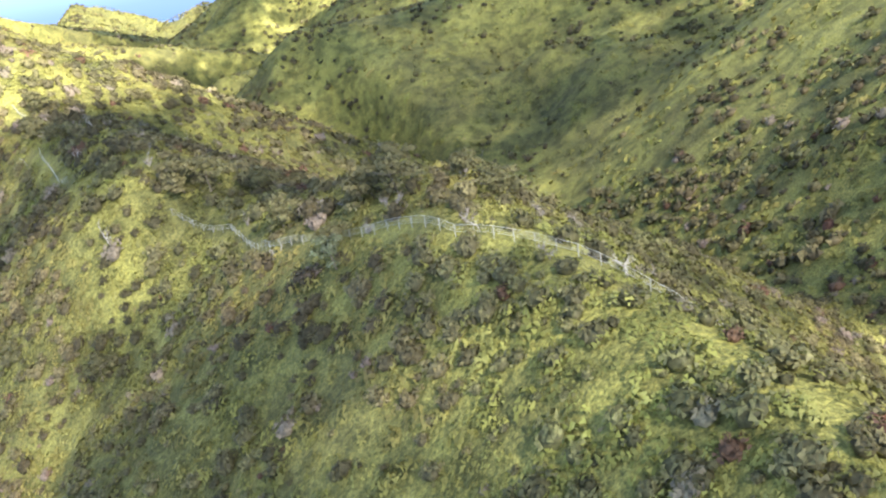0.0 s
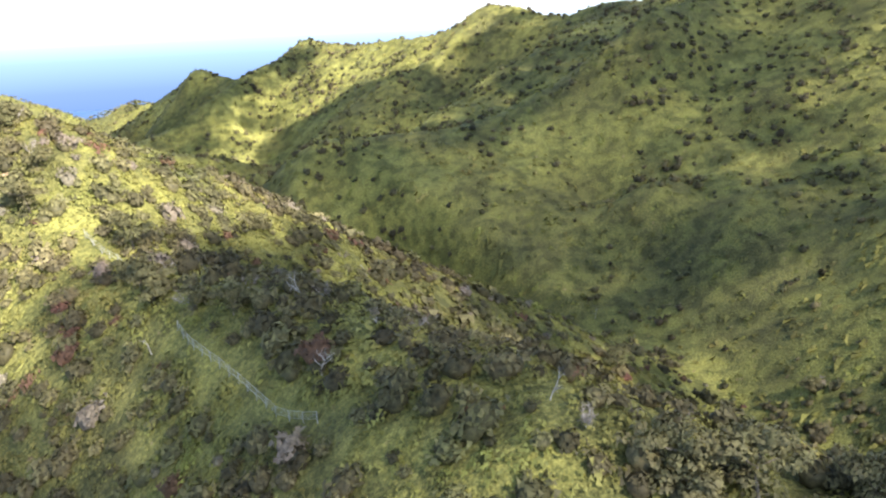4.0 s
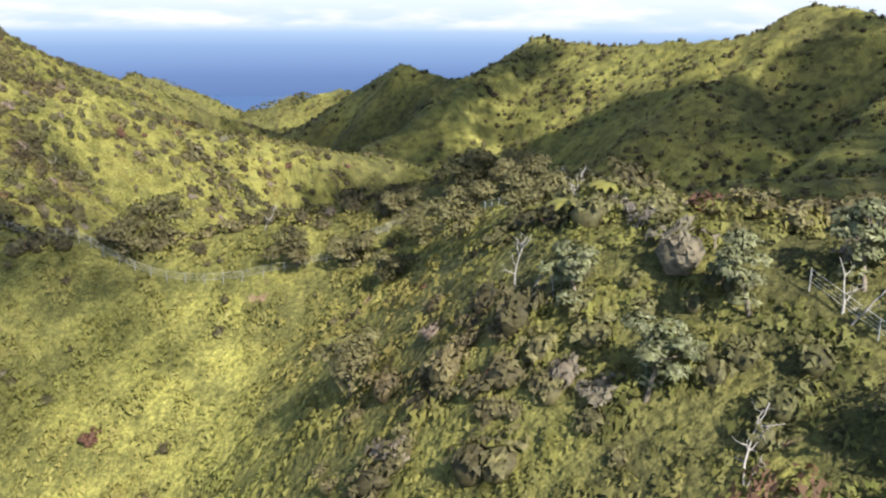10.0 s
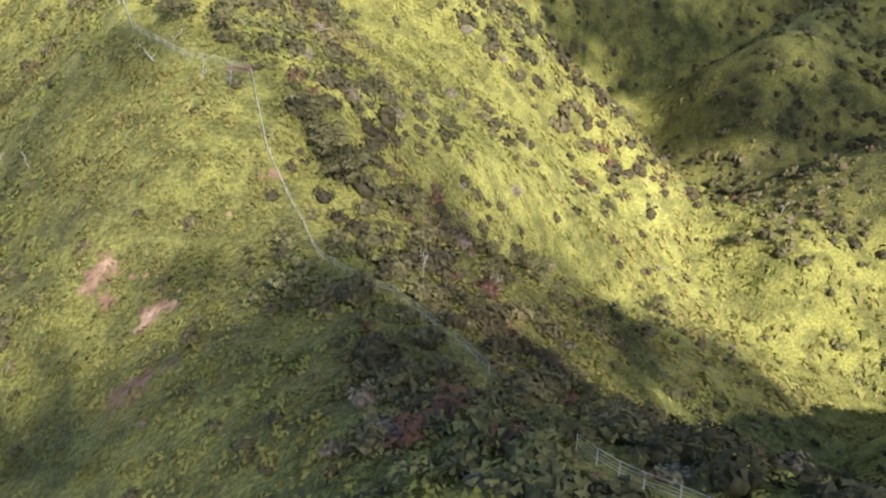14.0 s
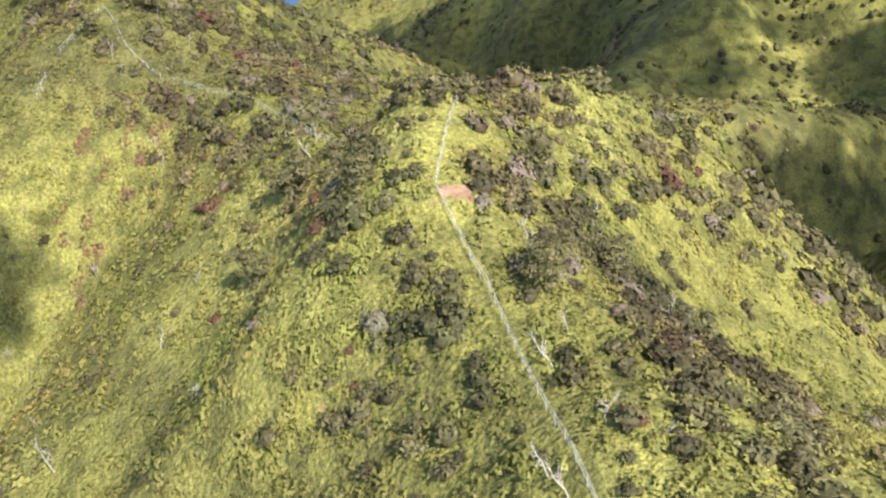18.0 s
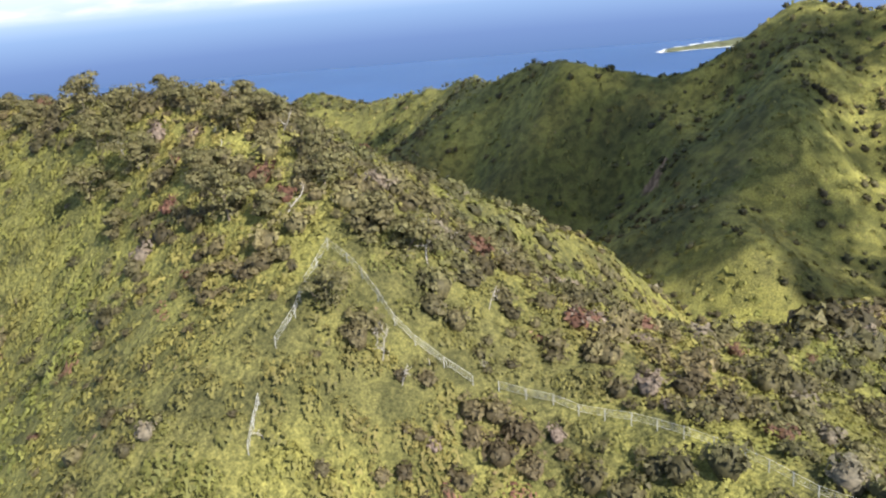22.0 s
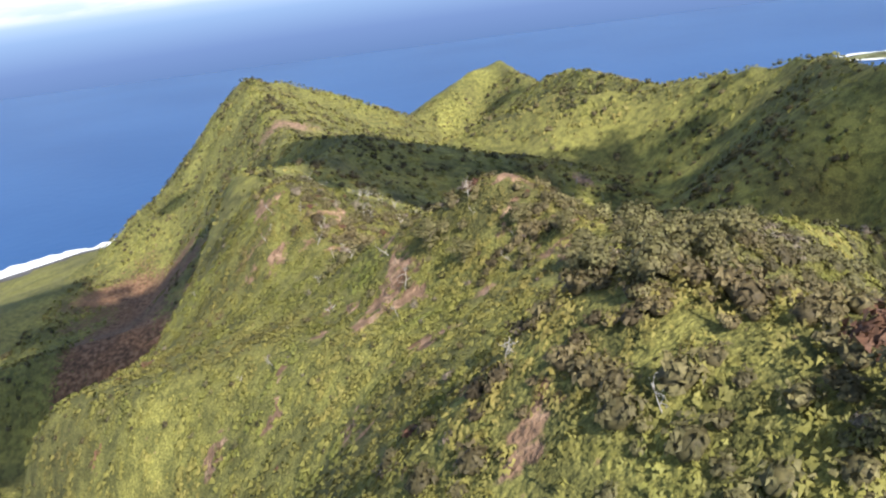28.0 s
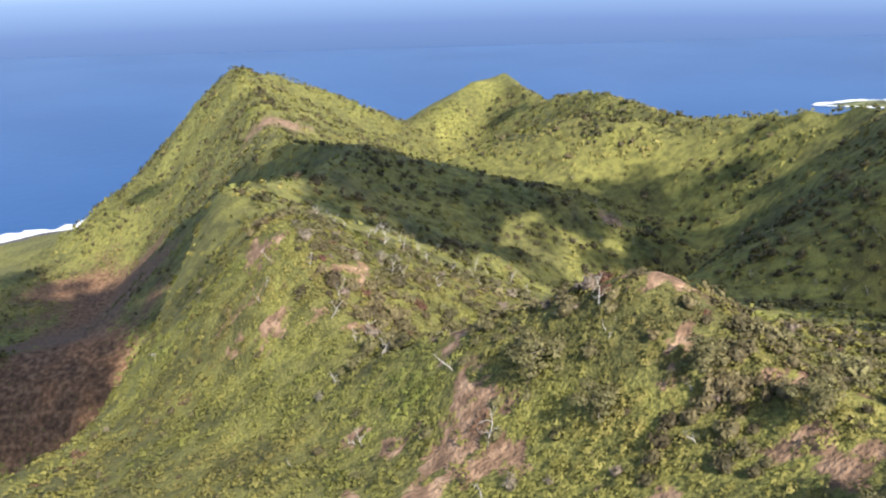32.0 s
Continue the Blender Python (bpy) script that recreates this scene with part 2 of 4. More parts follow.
def land(x, y):
    """The height of the bare ground."""
    x, y = np.asarray(x, float), np.asarray(y, float)
    u = x + 3.5 * rough(x, y, 45, 1) + 1.5 * rough(x, y, 17, 2)
    v = y + 3.5 * rough(x, y, 45, 3) + 1.5 * rough(x, y, 17, 4)
    i, j = np.clip((u - LOW[0]) / CELL, 0, COUNT[0] - 1.001), np.clip((v - LOW[1]) / CELL, 0, COUNT[1] - 1.001)
    i0, j0 = i.astype(int), j.astype(int)
    i, j = i - i0, j - j0
    h = (RISE[j0, i0] * (1 - i) + RISE[j0, i0 + 1] * i) * (1 - j) + (RISE[j0 + 1, i0] * (1 - i) + RISE[j0 + 1, i0 + 1] * i) * j
    h = h + 1.6 * rough(x, y, 40, 5) + 1.0 * rough(x, y, 15, 6) + 0.35 * rough(x, y, 6, 7)
    for cx, cy, reach, high in NEAR_SWELLS + FAR_SWELLS:
        h = h + high * np.exp(-((x - cx) ** 2 + (y - cy) ** 2) / reach ** 2)
    # a cliff that breaks off the seaward flank behind the last spur
    past = np.clip((0.5 * (y - 1150) - 0.87 * (x + 600)) / 110, 0, 1) * np.clip((-598 - x) / 45, 0, 1) * np.clip((1500 - y) / 120, 0, 1)
    h = h - 115 * past * past * (3 - 2 * past)
    # gullies down the far valley side
    side = np.clip((x + 0.28 * (y - 900) + 130) / 90, 0, 1)
    h = h + 2.6 * side * rough(x, y, 27, 11) - 6.0 * side * np.abs(rough(x * 0.55 + y * 0.83, x * 0.3 - y * 0.2, 60, 10)) + 8.0 * side
    far = inland(x + 25 * rough(x, y, 160, 8), y)
    foot = SEA + np.where(far > 0, 4 * np.tanh(far / 25) + 0.22 * np.maximum(far - 30, 0), 0.12 * far)
    foot = np.minimum(foot + 6 * rough(x, y, 70, 9) * np.clip(far / 150, 0, 1), SEA + 120)
    h = np.where(far < 0, foot, np.maximum(h, foot))
    return np.maximum(h, SEA - 40)


def spread(lo, hi, a, b, step, grow=1.12, most=60):
    """Grid lines, close between a and b, wider towards lo and hi."""
    mid = list(np.arange(a, b + step, step))
    s = step
    while mid[-1] < hi:
        s = min(s * grow, most)
        mid.append(mid[-1] + s)
    s = step
    while mid[0] > lo:
        s = min(s * grow, most)
        mid.insert(0, mid[0] - s)
    return np.array(mid)


def sheet(name, xs, ys, zs, material):
    nx, ny = len(xs), len(ys)
    gx, gy = np.meshgrid(xs, ys)
    co = np.stack([gx, gy, zs], -1).reshape(-1, 3)
    i = np.arange(nx * ny).reshape(ny, nx)
    quads = np.stack([i[:-1, :-1], i[:-1, 1:], i[1:, 1:], i[1:, :-1]], -1).reshape(-1, 4)
    me = bpy.data.meshes.new(name)
    me.from_pydata(co.tolist(), [], quads.tolist())
    me.polygons.foreach_set("use_smooth", np.ones(len(quads), bool))
    me.materials.append(material)
    return new(name, me)

# ---- materials ----


def material(name, roughness=0.8):
    """A new material: its nodes, links and main shader."""
    m = bpy.data.materials.new(name)
    m.use_nodes = True
    nodes, links = m.node_tree.nodes, m.node_tree.links
    shader = nodes["Principled BSDF"]
    shader.inputs["Roughness"].default_value = roughness
    shader.inputs["Specular IOR Level"].default_value = 0.25
    return m, nodes, links, shader


def noise_node(nodes, links, scale, detail=4.0, vector=None):
    n = nodes.new("ShaderNodeTexNoise")
    n.inputs["Scale"].default_value, n.inputs["Detail"].default_value = scale, detail
    if vector is None:
        vector = nodes.new("ShaderNodeTexCoord").outputs["Object"]
    links.new(vector, n.inputs["Vector"])
    return n.outputs[0]


def ramp_node(nodes, links, fac, stops):
    r = nodes.new("ShaderNodeValToRGB")
    while len(r.color_ramp.elements) < len(stops):
        r.color_ramp.elements.new(0.5)
    for e, (p, col) in zip(r.color_ramp.elements, stops):
        e.position, e.color = p, (*col, 1)
    links.new(fac, r.inputs[0])
    return r.outputs[0]


def mix_node(nodes, links, fac, a, b, blend="MIX"):
    m = nodes.new("ShaderNodeMix")
    m.data_type, m.blend_type = "RGBA", blend
    for socket, value in ((m.inputs[0], fac), (m.inputs[6], a), (m.inputs[7], b)):
        if hasattr(value, "is_output"):
            links.new(value, socket)
        else:
            socket.default_value = value
    return m.outputs[2]


def bump_node(nodes, links, shader, height, strength, distance):
    b = nodes.new("ShaderNodeBump")
    b.inputs["Strength"].default_value, b.inputs["Distance"].default_value = strength, distance
    links.new(height, b.inputs["Height"])
    links.new(b.outputs[0], shader.inputs["Normal"])


def leaf_material(name, stops, fine=1.3, broad=0.03, through_light=0.25, roughness=0.65, low=0.45, high=1.5):
    """Foliage: a colour by each tuft's own tone, with grain at leaf size and drift over tens of metres."""
    m, nodes, links, shader = material(name, roughness)
    tone = nodes.new("ShaderNodeAttribute")
    tone.attribute_name = "tone"
    colour = ramp_node(nodes, links, tone.outputs["Fac"], stops)
    grain = ramp_node(nodes, links, noise_node(nodes, links, fine, 5.0), [(0.34, (low, low, low)), (0.50, (1.0, 0.98, 0.98)), (0.66, (high, high * 0.97, high * 0.9))])
    colour = mix_node(nodes, links, 1.0, colour, grain, "MULTIPLY")
    drift = ramp_node(nodes, links, noise_node(nodes, links, broad, 3.0), [(0.3, (0.82, 0.95, 0.8)), (0.7, (1.15, 1.03, 1.1))])
    colour = mix_node(nodes, links, 1.0, colour, drift, "MULTIPLY")
    links.new(colour, shader.inputs["Base Color"])
    glow = nodes.new("ShaderNodeBsdfTranslucent")
    links.new(colour, glow.inputs["Color"])
    both = nodes.new("ShaderNodeMixShader")
    both.inputs[0].default_value = through_light
    links.new(shader.outputs[0], both.inputs[1])
    links.new(glow.outputs[0], both.inputs[2])
    links.new(both.outputs[0], nodes["Material Output"].inputs["Surface"])
    return m


def ground_material():
    m, nodes, links, shader = material("ground", 0.9)
    soil = nodes.new("ShaderNodeAttribute")
    soil.attribute_name = "soil"
    tone = nodes.new("ShaderNodeAttribute")
    tone.attribute_name = "tone"
    fern = ramp_node(nodes, links, tone.outputs["Fac"], FERN_STOPS)
    mottle = ramp_node(nodes, links, noise_node(nodes, links, 1.3, 6.0), [(0.36, (0.62, 0.64, 0.62)), (0.5, (0.92, 0.92, 0.90)), (0.64, (1.18, 1.16, 1.12))])
    fern = mix_node(nodes, links, 1.0, fern, mottle, "MULTIPLY")
    fronds = ramp_node(nodes, links, noise_node(nodes, links, 3.6, 4.0), [(0.36, (0.66, 0.68, 0.66)), (0.5, (0.98, 0.98, 0.96)), (0.64, (1.30, 1.28, 1.22))])
    fern = mix_node(nodes, links, 1.0, fern, fronds, "MULTIPLY")
    clumps = ramp_node(nodes, links, noise_node(nodes, links, 0.16, 5.0), [(0.40, (0.62, 0.64, 0.66)), (0.52, (1.0, 1.0, 1.0)), (0.62, (1.15, 1.15, 1.08))])
    fern = mix_node(nodes, links, 1.0, fern, clumps, "MULTIPLY")
    rock = ramp_node(nodes, links, noise_node(nodes, links, 0.25, 8.0), [(0.34, (0.115, 0.072, 0.046)), (0.5, (0.235, 0.145, 0.092)), (0.66, (0.40, 0.265, 0.175))])
    # on the sea cliffs the rock is darkened to paint in shade, red-brown earth elsewhere
    cliff = nodes.new("ShaderNodeAttribute")
    cliff.attribute_name = "cliff_shade"
    rock = mix_node(nodes, links, cliff.outputs["Fac"], rock, mix_node(nodes, links, 1.0, rock, (0.66, 0.58, 0.52, 1), "MULTIPLY"))
    edge = nodes.new("ShaderNodeMath")
    edge.operation = "ADD"
    links.new(soil.outputs["Fac"], edge.inputs[0])
    ragged = nodes.new("ShaderNodeMapRange")
    ragged.inputs["To Min"].default_value, ragged.inputs["To Max"].default_value = -1.1, 1.1
    links.new(noise_node(nodes, links, 0.35, 6.0), ragged.inputs["Value"])
    links.new(ragged.outputs[0], edge.inputs[1])
    mask = ramp_node(nodes, links, edge.outputs[0], [(0.42, (0, 0, 0)), (0.62, (1, 1, 1))])
    links.new(mix_node(nodes, links, mask, fern, rock), shader.inputs["Base Color"])
    bump_node(nodes, links, shader, noise_node(nodes, links, 1.1, 9.0), 1.0, 0.8)
    return m


FERN_STOPS = [(0.0, (0.059, 0.056, 0.028)), (0.3, (0.134, 0.128, 0.044)), (0.55, (0.217, 0.208, 0.060)), (0.78, (0.298, 0.286, 0.088)),
              (0.90, (0.36, 0.33, 0.16)), (0.95, (0.19, 0.105, 0.070)), (1.0, (0.155, 0.080, 0.060))]
SHRUB_STOPS = [(0.0, (0.039, 0.034, 0.018)), (0.35, (0.094, 0.083, 0.042)), (0.65, (0.160, 0.145, 0.068)), (0.85, (0.218, 0.198, 0.094)),
               (0.93, (0.190, 0.160, 0.125)), (1.0, (0.120, 0.066, 0.044))]
fern_leaf = leaf_material("fern_leaf", FERN_STOPS, 1.2, 0.03, 0.3, 0.65, 0.80, 1.16)
shrub_leaf = leaf_material("shrub_leaf", SHRUB_STOPS, 2.0, 0.03, 0.2, 0.65, 0.6, 1.32)
silver_leaf = leaf_material("silver_leaf", [(0.0, (0.05, 0.060, 0.025)), (0.5, (0.155, 0.165, 0.085)), (1.0, (0.36, 0.36, 0.25))], 1.6, 0.03, 0.2)
ground_skin = ground_material()


def plain(name, colour, roughness, grain, spread_=0.35, metal=0.0, lift=0.02):
    """A solid with grain at the given scale."""
    m, nodes, links, shader = material(name, roughness)
    lo, hi = [c * (1 - spread_) for c in colour], [min(1, c * (1 + spread_)) for c in colour]
    links.new(ramp_node(nodes, links, noise_node(nodes, links, grain, 6.0), [(0.3, lo), (0.7, hi)]), shader.inputs["Base Color"])
    shader.inputs["Metallic"].default_value = metal
    bump_node(nodes, links, shader, noise_node(nodes, links, grain * 2, 5.0), 0.6, lift)
    return m


bark = plain("bark", (0.20, 0.17, 0.13), 0.9, 3.0)
dead_wood = plain("dead_wood", (0.37, 0.345, 0.31), 0.85, 2.5, 0.3)
grey_twigs = plain("grey_twigs", (0.27, 0.235, 0.205), 0.9, 2.5, 0.3)
fence_metal = plain("fence_metal", (0.56, 0.56, 0.55), 0.5, 8.0, 0.15, 0.3, 0.003)
post_metal = plain("post_metal", (0.36, 0.36, 0.34), 0.55, 8.0, 0.2, 0.2, 0.003)


def sea_material():
    m, nodes, links, shader = material("sea", 0.32)
    deep = ramp_node(nodes, links, noise_node(nodes, links, 0.0016, 6.0), [(0.35, (0.022, 0.070, 0.190)), (0.65, (0.030, 0.087, 0.220))])
    links.new(deep, shader.inputs["Base Color"])
    shader.inputs["Specular IOR Level"].default_value = 0.04
    shader.inputs["IOR"].default_value = 1.33
    bump_node(nodes, links, shader, noise_node(nodes, links, 0.03, 9.0), 0.5, 1.2)
    return m


sea_skin = sea_material()
surf_skin = plain("surf", (0.82, 0.85, 0.86), 0.6, 0.05, 0.15, 0.0, 0.2)
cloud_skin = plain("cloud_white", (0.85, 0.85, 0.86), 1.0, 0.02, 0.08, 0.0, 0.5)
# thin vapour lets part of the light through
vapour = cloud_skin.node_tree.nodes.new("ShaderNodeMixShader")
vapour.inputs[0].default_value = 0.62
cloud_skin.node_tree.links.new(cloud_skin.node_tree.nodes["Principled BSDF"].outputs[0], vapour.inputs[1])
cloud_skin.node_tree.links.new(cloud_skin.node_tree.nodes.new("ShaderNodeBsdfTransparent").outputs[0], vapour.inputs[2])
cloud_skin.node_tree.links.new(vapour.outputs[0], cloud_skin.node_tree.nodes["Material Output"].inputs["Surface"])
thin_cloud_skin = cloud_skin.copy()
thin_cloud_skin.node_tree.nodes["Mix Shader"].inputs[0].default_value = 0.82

# ---- ground, sea ----
# bare ground: x, y, radius
SCARS = [(-240, 396, 1.0), (-225, 395, 1.2), (-211, 384, 1.2), (-367, 610, 2), (-334, 534, 2), (-339, 534, 1.5), (-327, 515, 1.5), (-338, 474, 3.5), (-340, 489, 2.5),
         (-350, 496, 3), (-374, 502, 3), (-443, 680, 1.4), (-437, 722, 1.2), (-206, 1074, 7)]
NORTH_SCARS = [(-529, 999, 5), (-533, 992, 5), (-526, 986, 5), (-528, 1009, 2.5), (-493, 997, 5), (-496, 1003, 4), (-549, 1064, 3.5), (-573, 1077, 4), (-578, 1106, 5),
               (-485, 907, 3.5), (-491, 957, 3), (-490, 946, 3), (-522, 996, 2), (-550, 1017, 2.5), (-582, 978, 4), (-660, 1809, 26), (-678, 1816, 20), (-641, 1845, 11),
               (-925, 1828, 70), (-817, 1571, 50), (-872, 1607, 60), (-850, 1772, 50), (-297, 1559, 6), (-320, 1527, 4), (-375, 1456, 8), (-388, 1464, 6),
               (-583, 1114, 3.5), (-571, 1106, 2), (-560, 1072, 2), (-530, 1020, 2.5), (-542, 1005, 3.5), (-527, 1000, 4), (-535, 985, 3), (-488, 949, 3), (-490, 927, 3), (-790, 1552, 40),
               (-795, 1475, 50), (-760, 1629, 32), (-840, 1690, 55), (-482, 912, 4), (-486, 968, 3), (-512, 845, 3)]


def bareness(x, y):
    """1 within a scar, 0 well outside it."""
    out = np.zeros(np.shape(x))
    for cx, cy, r in SCARS + NORTH_SCARS:
        d = np.hypot(x - cx + 0.6 * r * rough(x, y, 0.8 * r, 31), y - cy + 0.6 * r * rough(x, y, 0.8 * r, 32)) / r
        out = np.maximum(out, np.clip(1.6 - d, 0, 1))
    # worn specks along the windy north crest
    specks = np.clip((rough(x, y, 11, 33) + 0.7 * rough(x, y, 4.5, 34) - 0.72) * 2.2, 0, 0.95)
    return np.maximum(out, specks * np.clip((y - 880) / 60, 0, 1) * np.clip((1250 - y) / 80, 0, 1) * np.clip(1.5 - np.abs(x + 535) / 60, 0, 1))


def fern_tone(x, y):
    """Where the ferns are pale, green or dead."""
    t = 0.55 + 0.17 * rough(x, y, 38, 41) + 0.13 * rough(x, y, 13, 42) + 0.06 * rough(x, y, 5, 43)
    t = t + 0.16 * np.exp(-((x + 275) / 60) ** 2 - ((y - 620) / 75) ** 2) + 0.18 * np.exp(-((x + 405) / 30) ** 2 - ((y - 648) / 28) ** 2)
    red = rough(x, y, 17, 44) + 0.6 * rough(x, y, 6, 45)
    # more dead fern on three stretches of the crest
    for cx, cy, r in ((-455, 690, 30), (-180, 316, 32), (-270, 394, 22)):
        red = red + 0.45 * np.exp(-((x - cx) / r) ** 2 - ((y - cy) / r) ** 2)
    return np.where(red > 1.2, 0.96, np.clip(t, 0.05, 0.88))


xs = spread(-2700, 1900, -640, 150, 3.6, 1.09, 45)
ys = spread(-350, 2720, 20, 1130, 3.6, 1.09, 40)
gx, gy = np.meshgrid(xs, ys)
ground = sheet("ground", xs, ys, land(gx, gy), ground_skin)
tagged(ground, "steep green mountain ridges under fern and bare red earth", "ground", kind="structure")
for key, values in (("soil", bareness(gx, gy)), ("cliff_shade", np.clip((-690 - gx) / 50, 0, 1) * np.clip((gy - 1350) / 60, 0, 1)), ("tone", np.where(fern_tone(gx, gy) > 0.9, 0.5, fern_tone(gx, gy) - 0.10))):
    ground.data.attributes.new(key, "FLOAT", "POINT").data.foreach_set("value", values.ravel().astype(np.float32))


def ring_mesh(name, radii, segments, centre, skin):
    a = np.linspace(0, 2 * math.pi, segments, endpoint=False)
    co = [(centre[0], centre[1], centre[2])] + [(centre[0] + r * math.cos(k), centre[1] + r * math.sin(k), centre[2]) for r in radii for k in a]
    faces = [(0, 1 + k, 1 + (k + 1) % segments) for k in range(segments)]
    for j in range(len(radii) - 1):
        o, p = 1 + j * segments, 1 + (j + 1) * segments
        faces += [(o + k, p + k, p + (k + 1) % segments, o + (k + 1) % segments) for k in range(segments)]
    me = bpy.data.meshes.new(name)
    me.from_pydata(co, [], faces)
    me.materials.append(skin)
    return new(name, me)


tagged(ring_mesh("water", [500, 1500, 3000, 6000, 10000, 16000], 96, (-400, 1200, SEA), sea_skin), "deep blue open sea with a fine swell", "sea", kind="structure")


def band(name, path, inner, outer, skin, lift, seed, step=8.0):
    """A ragged strip along a shoreline: the path, and its reach to either side in metres."""
    p = []
    for (ax, ay), (bx, by) in zip(path[:-1], path[1:]):
        n = max(1, int(math.hypot(bx - ax, by - ay) / step))
        p += [(ax + (bx - ax) * k / n, ay + (by - ay) * k / n) for k in range(n)]
    p = np.array(p + [path[-1]])
    way = np.gradient(p, axis=0)
    way /= np.linalg.norm(way, axis=1)[:, None]
    side = np.stack([way[:, 1], -way[:, 0]], -1)
    rows = []
    for reach in np.linspace(-outer, inner, 7):
        edge = reach * np.clip(0.75 + 0.8 * rough(p[:, 0], p[:, 1], 60, seed) + 0.5 * rough(p[:, 0], p[:, 1], 19, seed + 1), 0.05, 2)
        rows.append(p + side * edge[:, None])
    q = np.stack(rows, 1)
    z = np.maximum(land(q[..., 0], q[..., 1]), SEA) + lift if lift < 2 else np.full(q.shape[:2], SEA + lift)
    co = np.concatenate([q, z[..., None]], -1)
    i = np.arange(len(p) * 7).reshape(-1, 7)
    quads = np.stack([i[:-1, :-1], i[1:, :-1], i[1:, 1:], i[:-1, 1:]], -1).reshape(-1, 4)
    me = bpy.data.meshes.new(name)
    me.from_pydata(co.reshape(-1, 3).tolist(), [], quads.tolist())
    me.materials.append(skin)
    return new(name, me)


sand_skin = plain("black_sand", (0.09, 0.085, 0.085), 0.8, 0.1, 0.3, 0.0, 0.2)
headland_skin = plain("headland_scrub", (0.10, 0.105, 0.05), 0.9, 0.02, 0.6, 0.0, 1.0)
tagged(band("beach", SHORE[2:6], 42, 2, sand_skin, 0.8, 201), "dark volcanic sand beach below the cliffs", "beach", kind="structure")
tagged(band("surf", SHORE[2:6], 3, 40, surf_skin, 1.4, 203), "white breaking surf along the shore", "surf", kind="structure")
NEAR_CAPE = [(2400, 3080), (1500, 3330), (1050, 3470), (800, 3590), (960, 3640), (1300, 3600), (1700, 3700), (2500, 3800)]
FAR_COAST = [(3000, 4560), (2350, 4620), (1780, 4700), (1900, 4840), (2300, 4980)]


def cape(xs, ys, south, north, seed):
    """A low tongue of lava land between two coasts, given as y over x."""
    gx, gy = np.meshgrid(xs, ys)
    inside = np.minimum(gy - np.interp(gx, *zip(*south)), np.interp(gx, *zip(*north)) - gy) + 22 * rough(gx, gy, 110, seed)
    z = SEA + np.where(inside > 0, 5 * np.tanh(inside / 25) + 0.04 * inside + 4 * rough(gx, gy, 80, seed + 1), 0.2 * inside)
    ob = sheet("headland", xs, ys, np.maximum(z, SEA - 30), headland_skin)
    return tagged(ob, "low scrubby lava headland across the bay", "headland", kind="structure")


cape(np.linspace(780, 2500, 70), np.linspace(3050, 3830, 45), sorted(NEAR_CAPE[:4]), NEAR_CAPE[3:], 211)
cape(np.linspace(1760, 3000, 60), np.linspace(4540, 5000, 30), sorted(FAR_COAST[:3]), FAR_COAST[2:] + [(3000, 5000)], 215)
tagged(band("surf", NEAR_CAPE[1:6], 4, 20, surf_skin, 2.5, 213, 12.0), "white surf line round the near headland", "surf", kind="structure")
tagged(band("surf", FAR_COAST, 5, 22, surf_skin, 2.5, 217, 14.0), "white surf line round the far headland", "surf", kind="structure")

# ---- plant cover ----
rng = np.random.default_rng(7)
WALK_LINE = np.array([p[:2] for key in ("fence_ridge_south", "fence_ridge_middle", "fence_ridge_north") for p in RIDGES[key]], float)


def from_crest(x, y, line=WALK_LINE):
    """Distance from the fence ridge, less than nothing on its seaward side."""
    best, sign = np.full(x.shape, 1e12), np.ones(x.shape)
    for a, b in zip(line[:-1], line[1:]):
        d = b - a
        if d @ d < 1:
            continue
        t = np.clip(((x - a[0]) * d[0] + (y - a[1]) * d[1]) / (d @ d), 0, 1)
        px, py = x - a[0] - t * d[0], y - a[1] - t * d[1]
        r = px * px + py * py
        near = r < best
        best = np.where(near, r, best)
        sign = np.where(near, np.where(d[0] * py - d[1] * px > 0, -1.0, 1.0), sign)
    return sign * np.sqrt(best)


# the fence along the crest, run by run: x, y
FENCES = [
    [(34, 78), (18, 92), (2, 102), (-7, 114), (-17, 125), (-28, 136), (-34, 149), (-40, 163), (-54, 174)],
    [(-86, 205), (-91, 212), (-96, 222), (-103, 234), (-106, 241)],
    [(-118, 268), (-120, 272), (-127, 280)],
    [(-173, 319), (-175, 325), (-177, 331)],
    [(-192, 372), (-196, 392), (-199, 400), (-205, 402), (-211, 400), (-217, 397), (-229, 395), (-240, 396), (-250, 400), (-259, 406), (-270, 409), (-280, 411), (-285, 423), (-288, 430)],
    [(-293, 457), (-299, 470), (-305, 483), (-308, 484), (-316, 494), (-321, 507), (-328, 518), (-331, 527), (-333, 534), (-337, 534), (-344, 536), (-350, 541), (-358, 548), (-362, 556)],
    [(-362, 556), (-363, 568), (-365, 594), (-369, 611), (-366, 621), (-363, 630)],
    [(-377, 654), (-383, 660), (-388, 667), (-392, 678), (-396, 684), (-400, 691), (-404, 697), (-408, 702), (-415, 709), (-421, 712)],
    [(-424, 713), (-430, 717), (-432, 719), (-436, 727), (-438, 730), (-442, 725), (-444, 721), (-447, 718)],
    [(-450, 713), (-452, 709)],
]


def from_fence(x, y):
    """Distance from the nearest fence run."""
    return np.min([np.abs(from_crest(x, y, np.array(run, float))) for run in FENCES], 0)


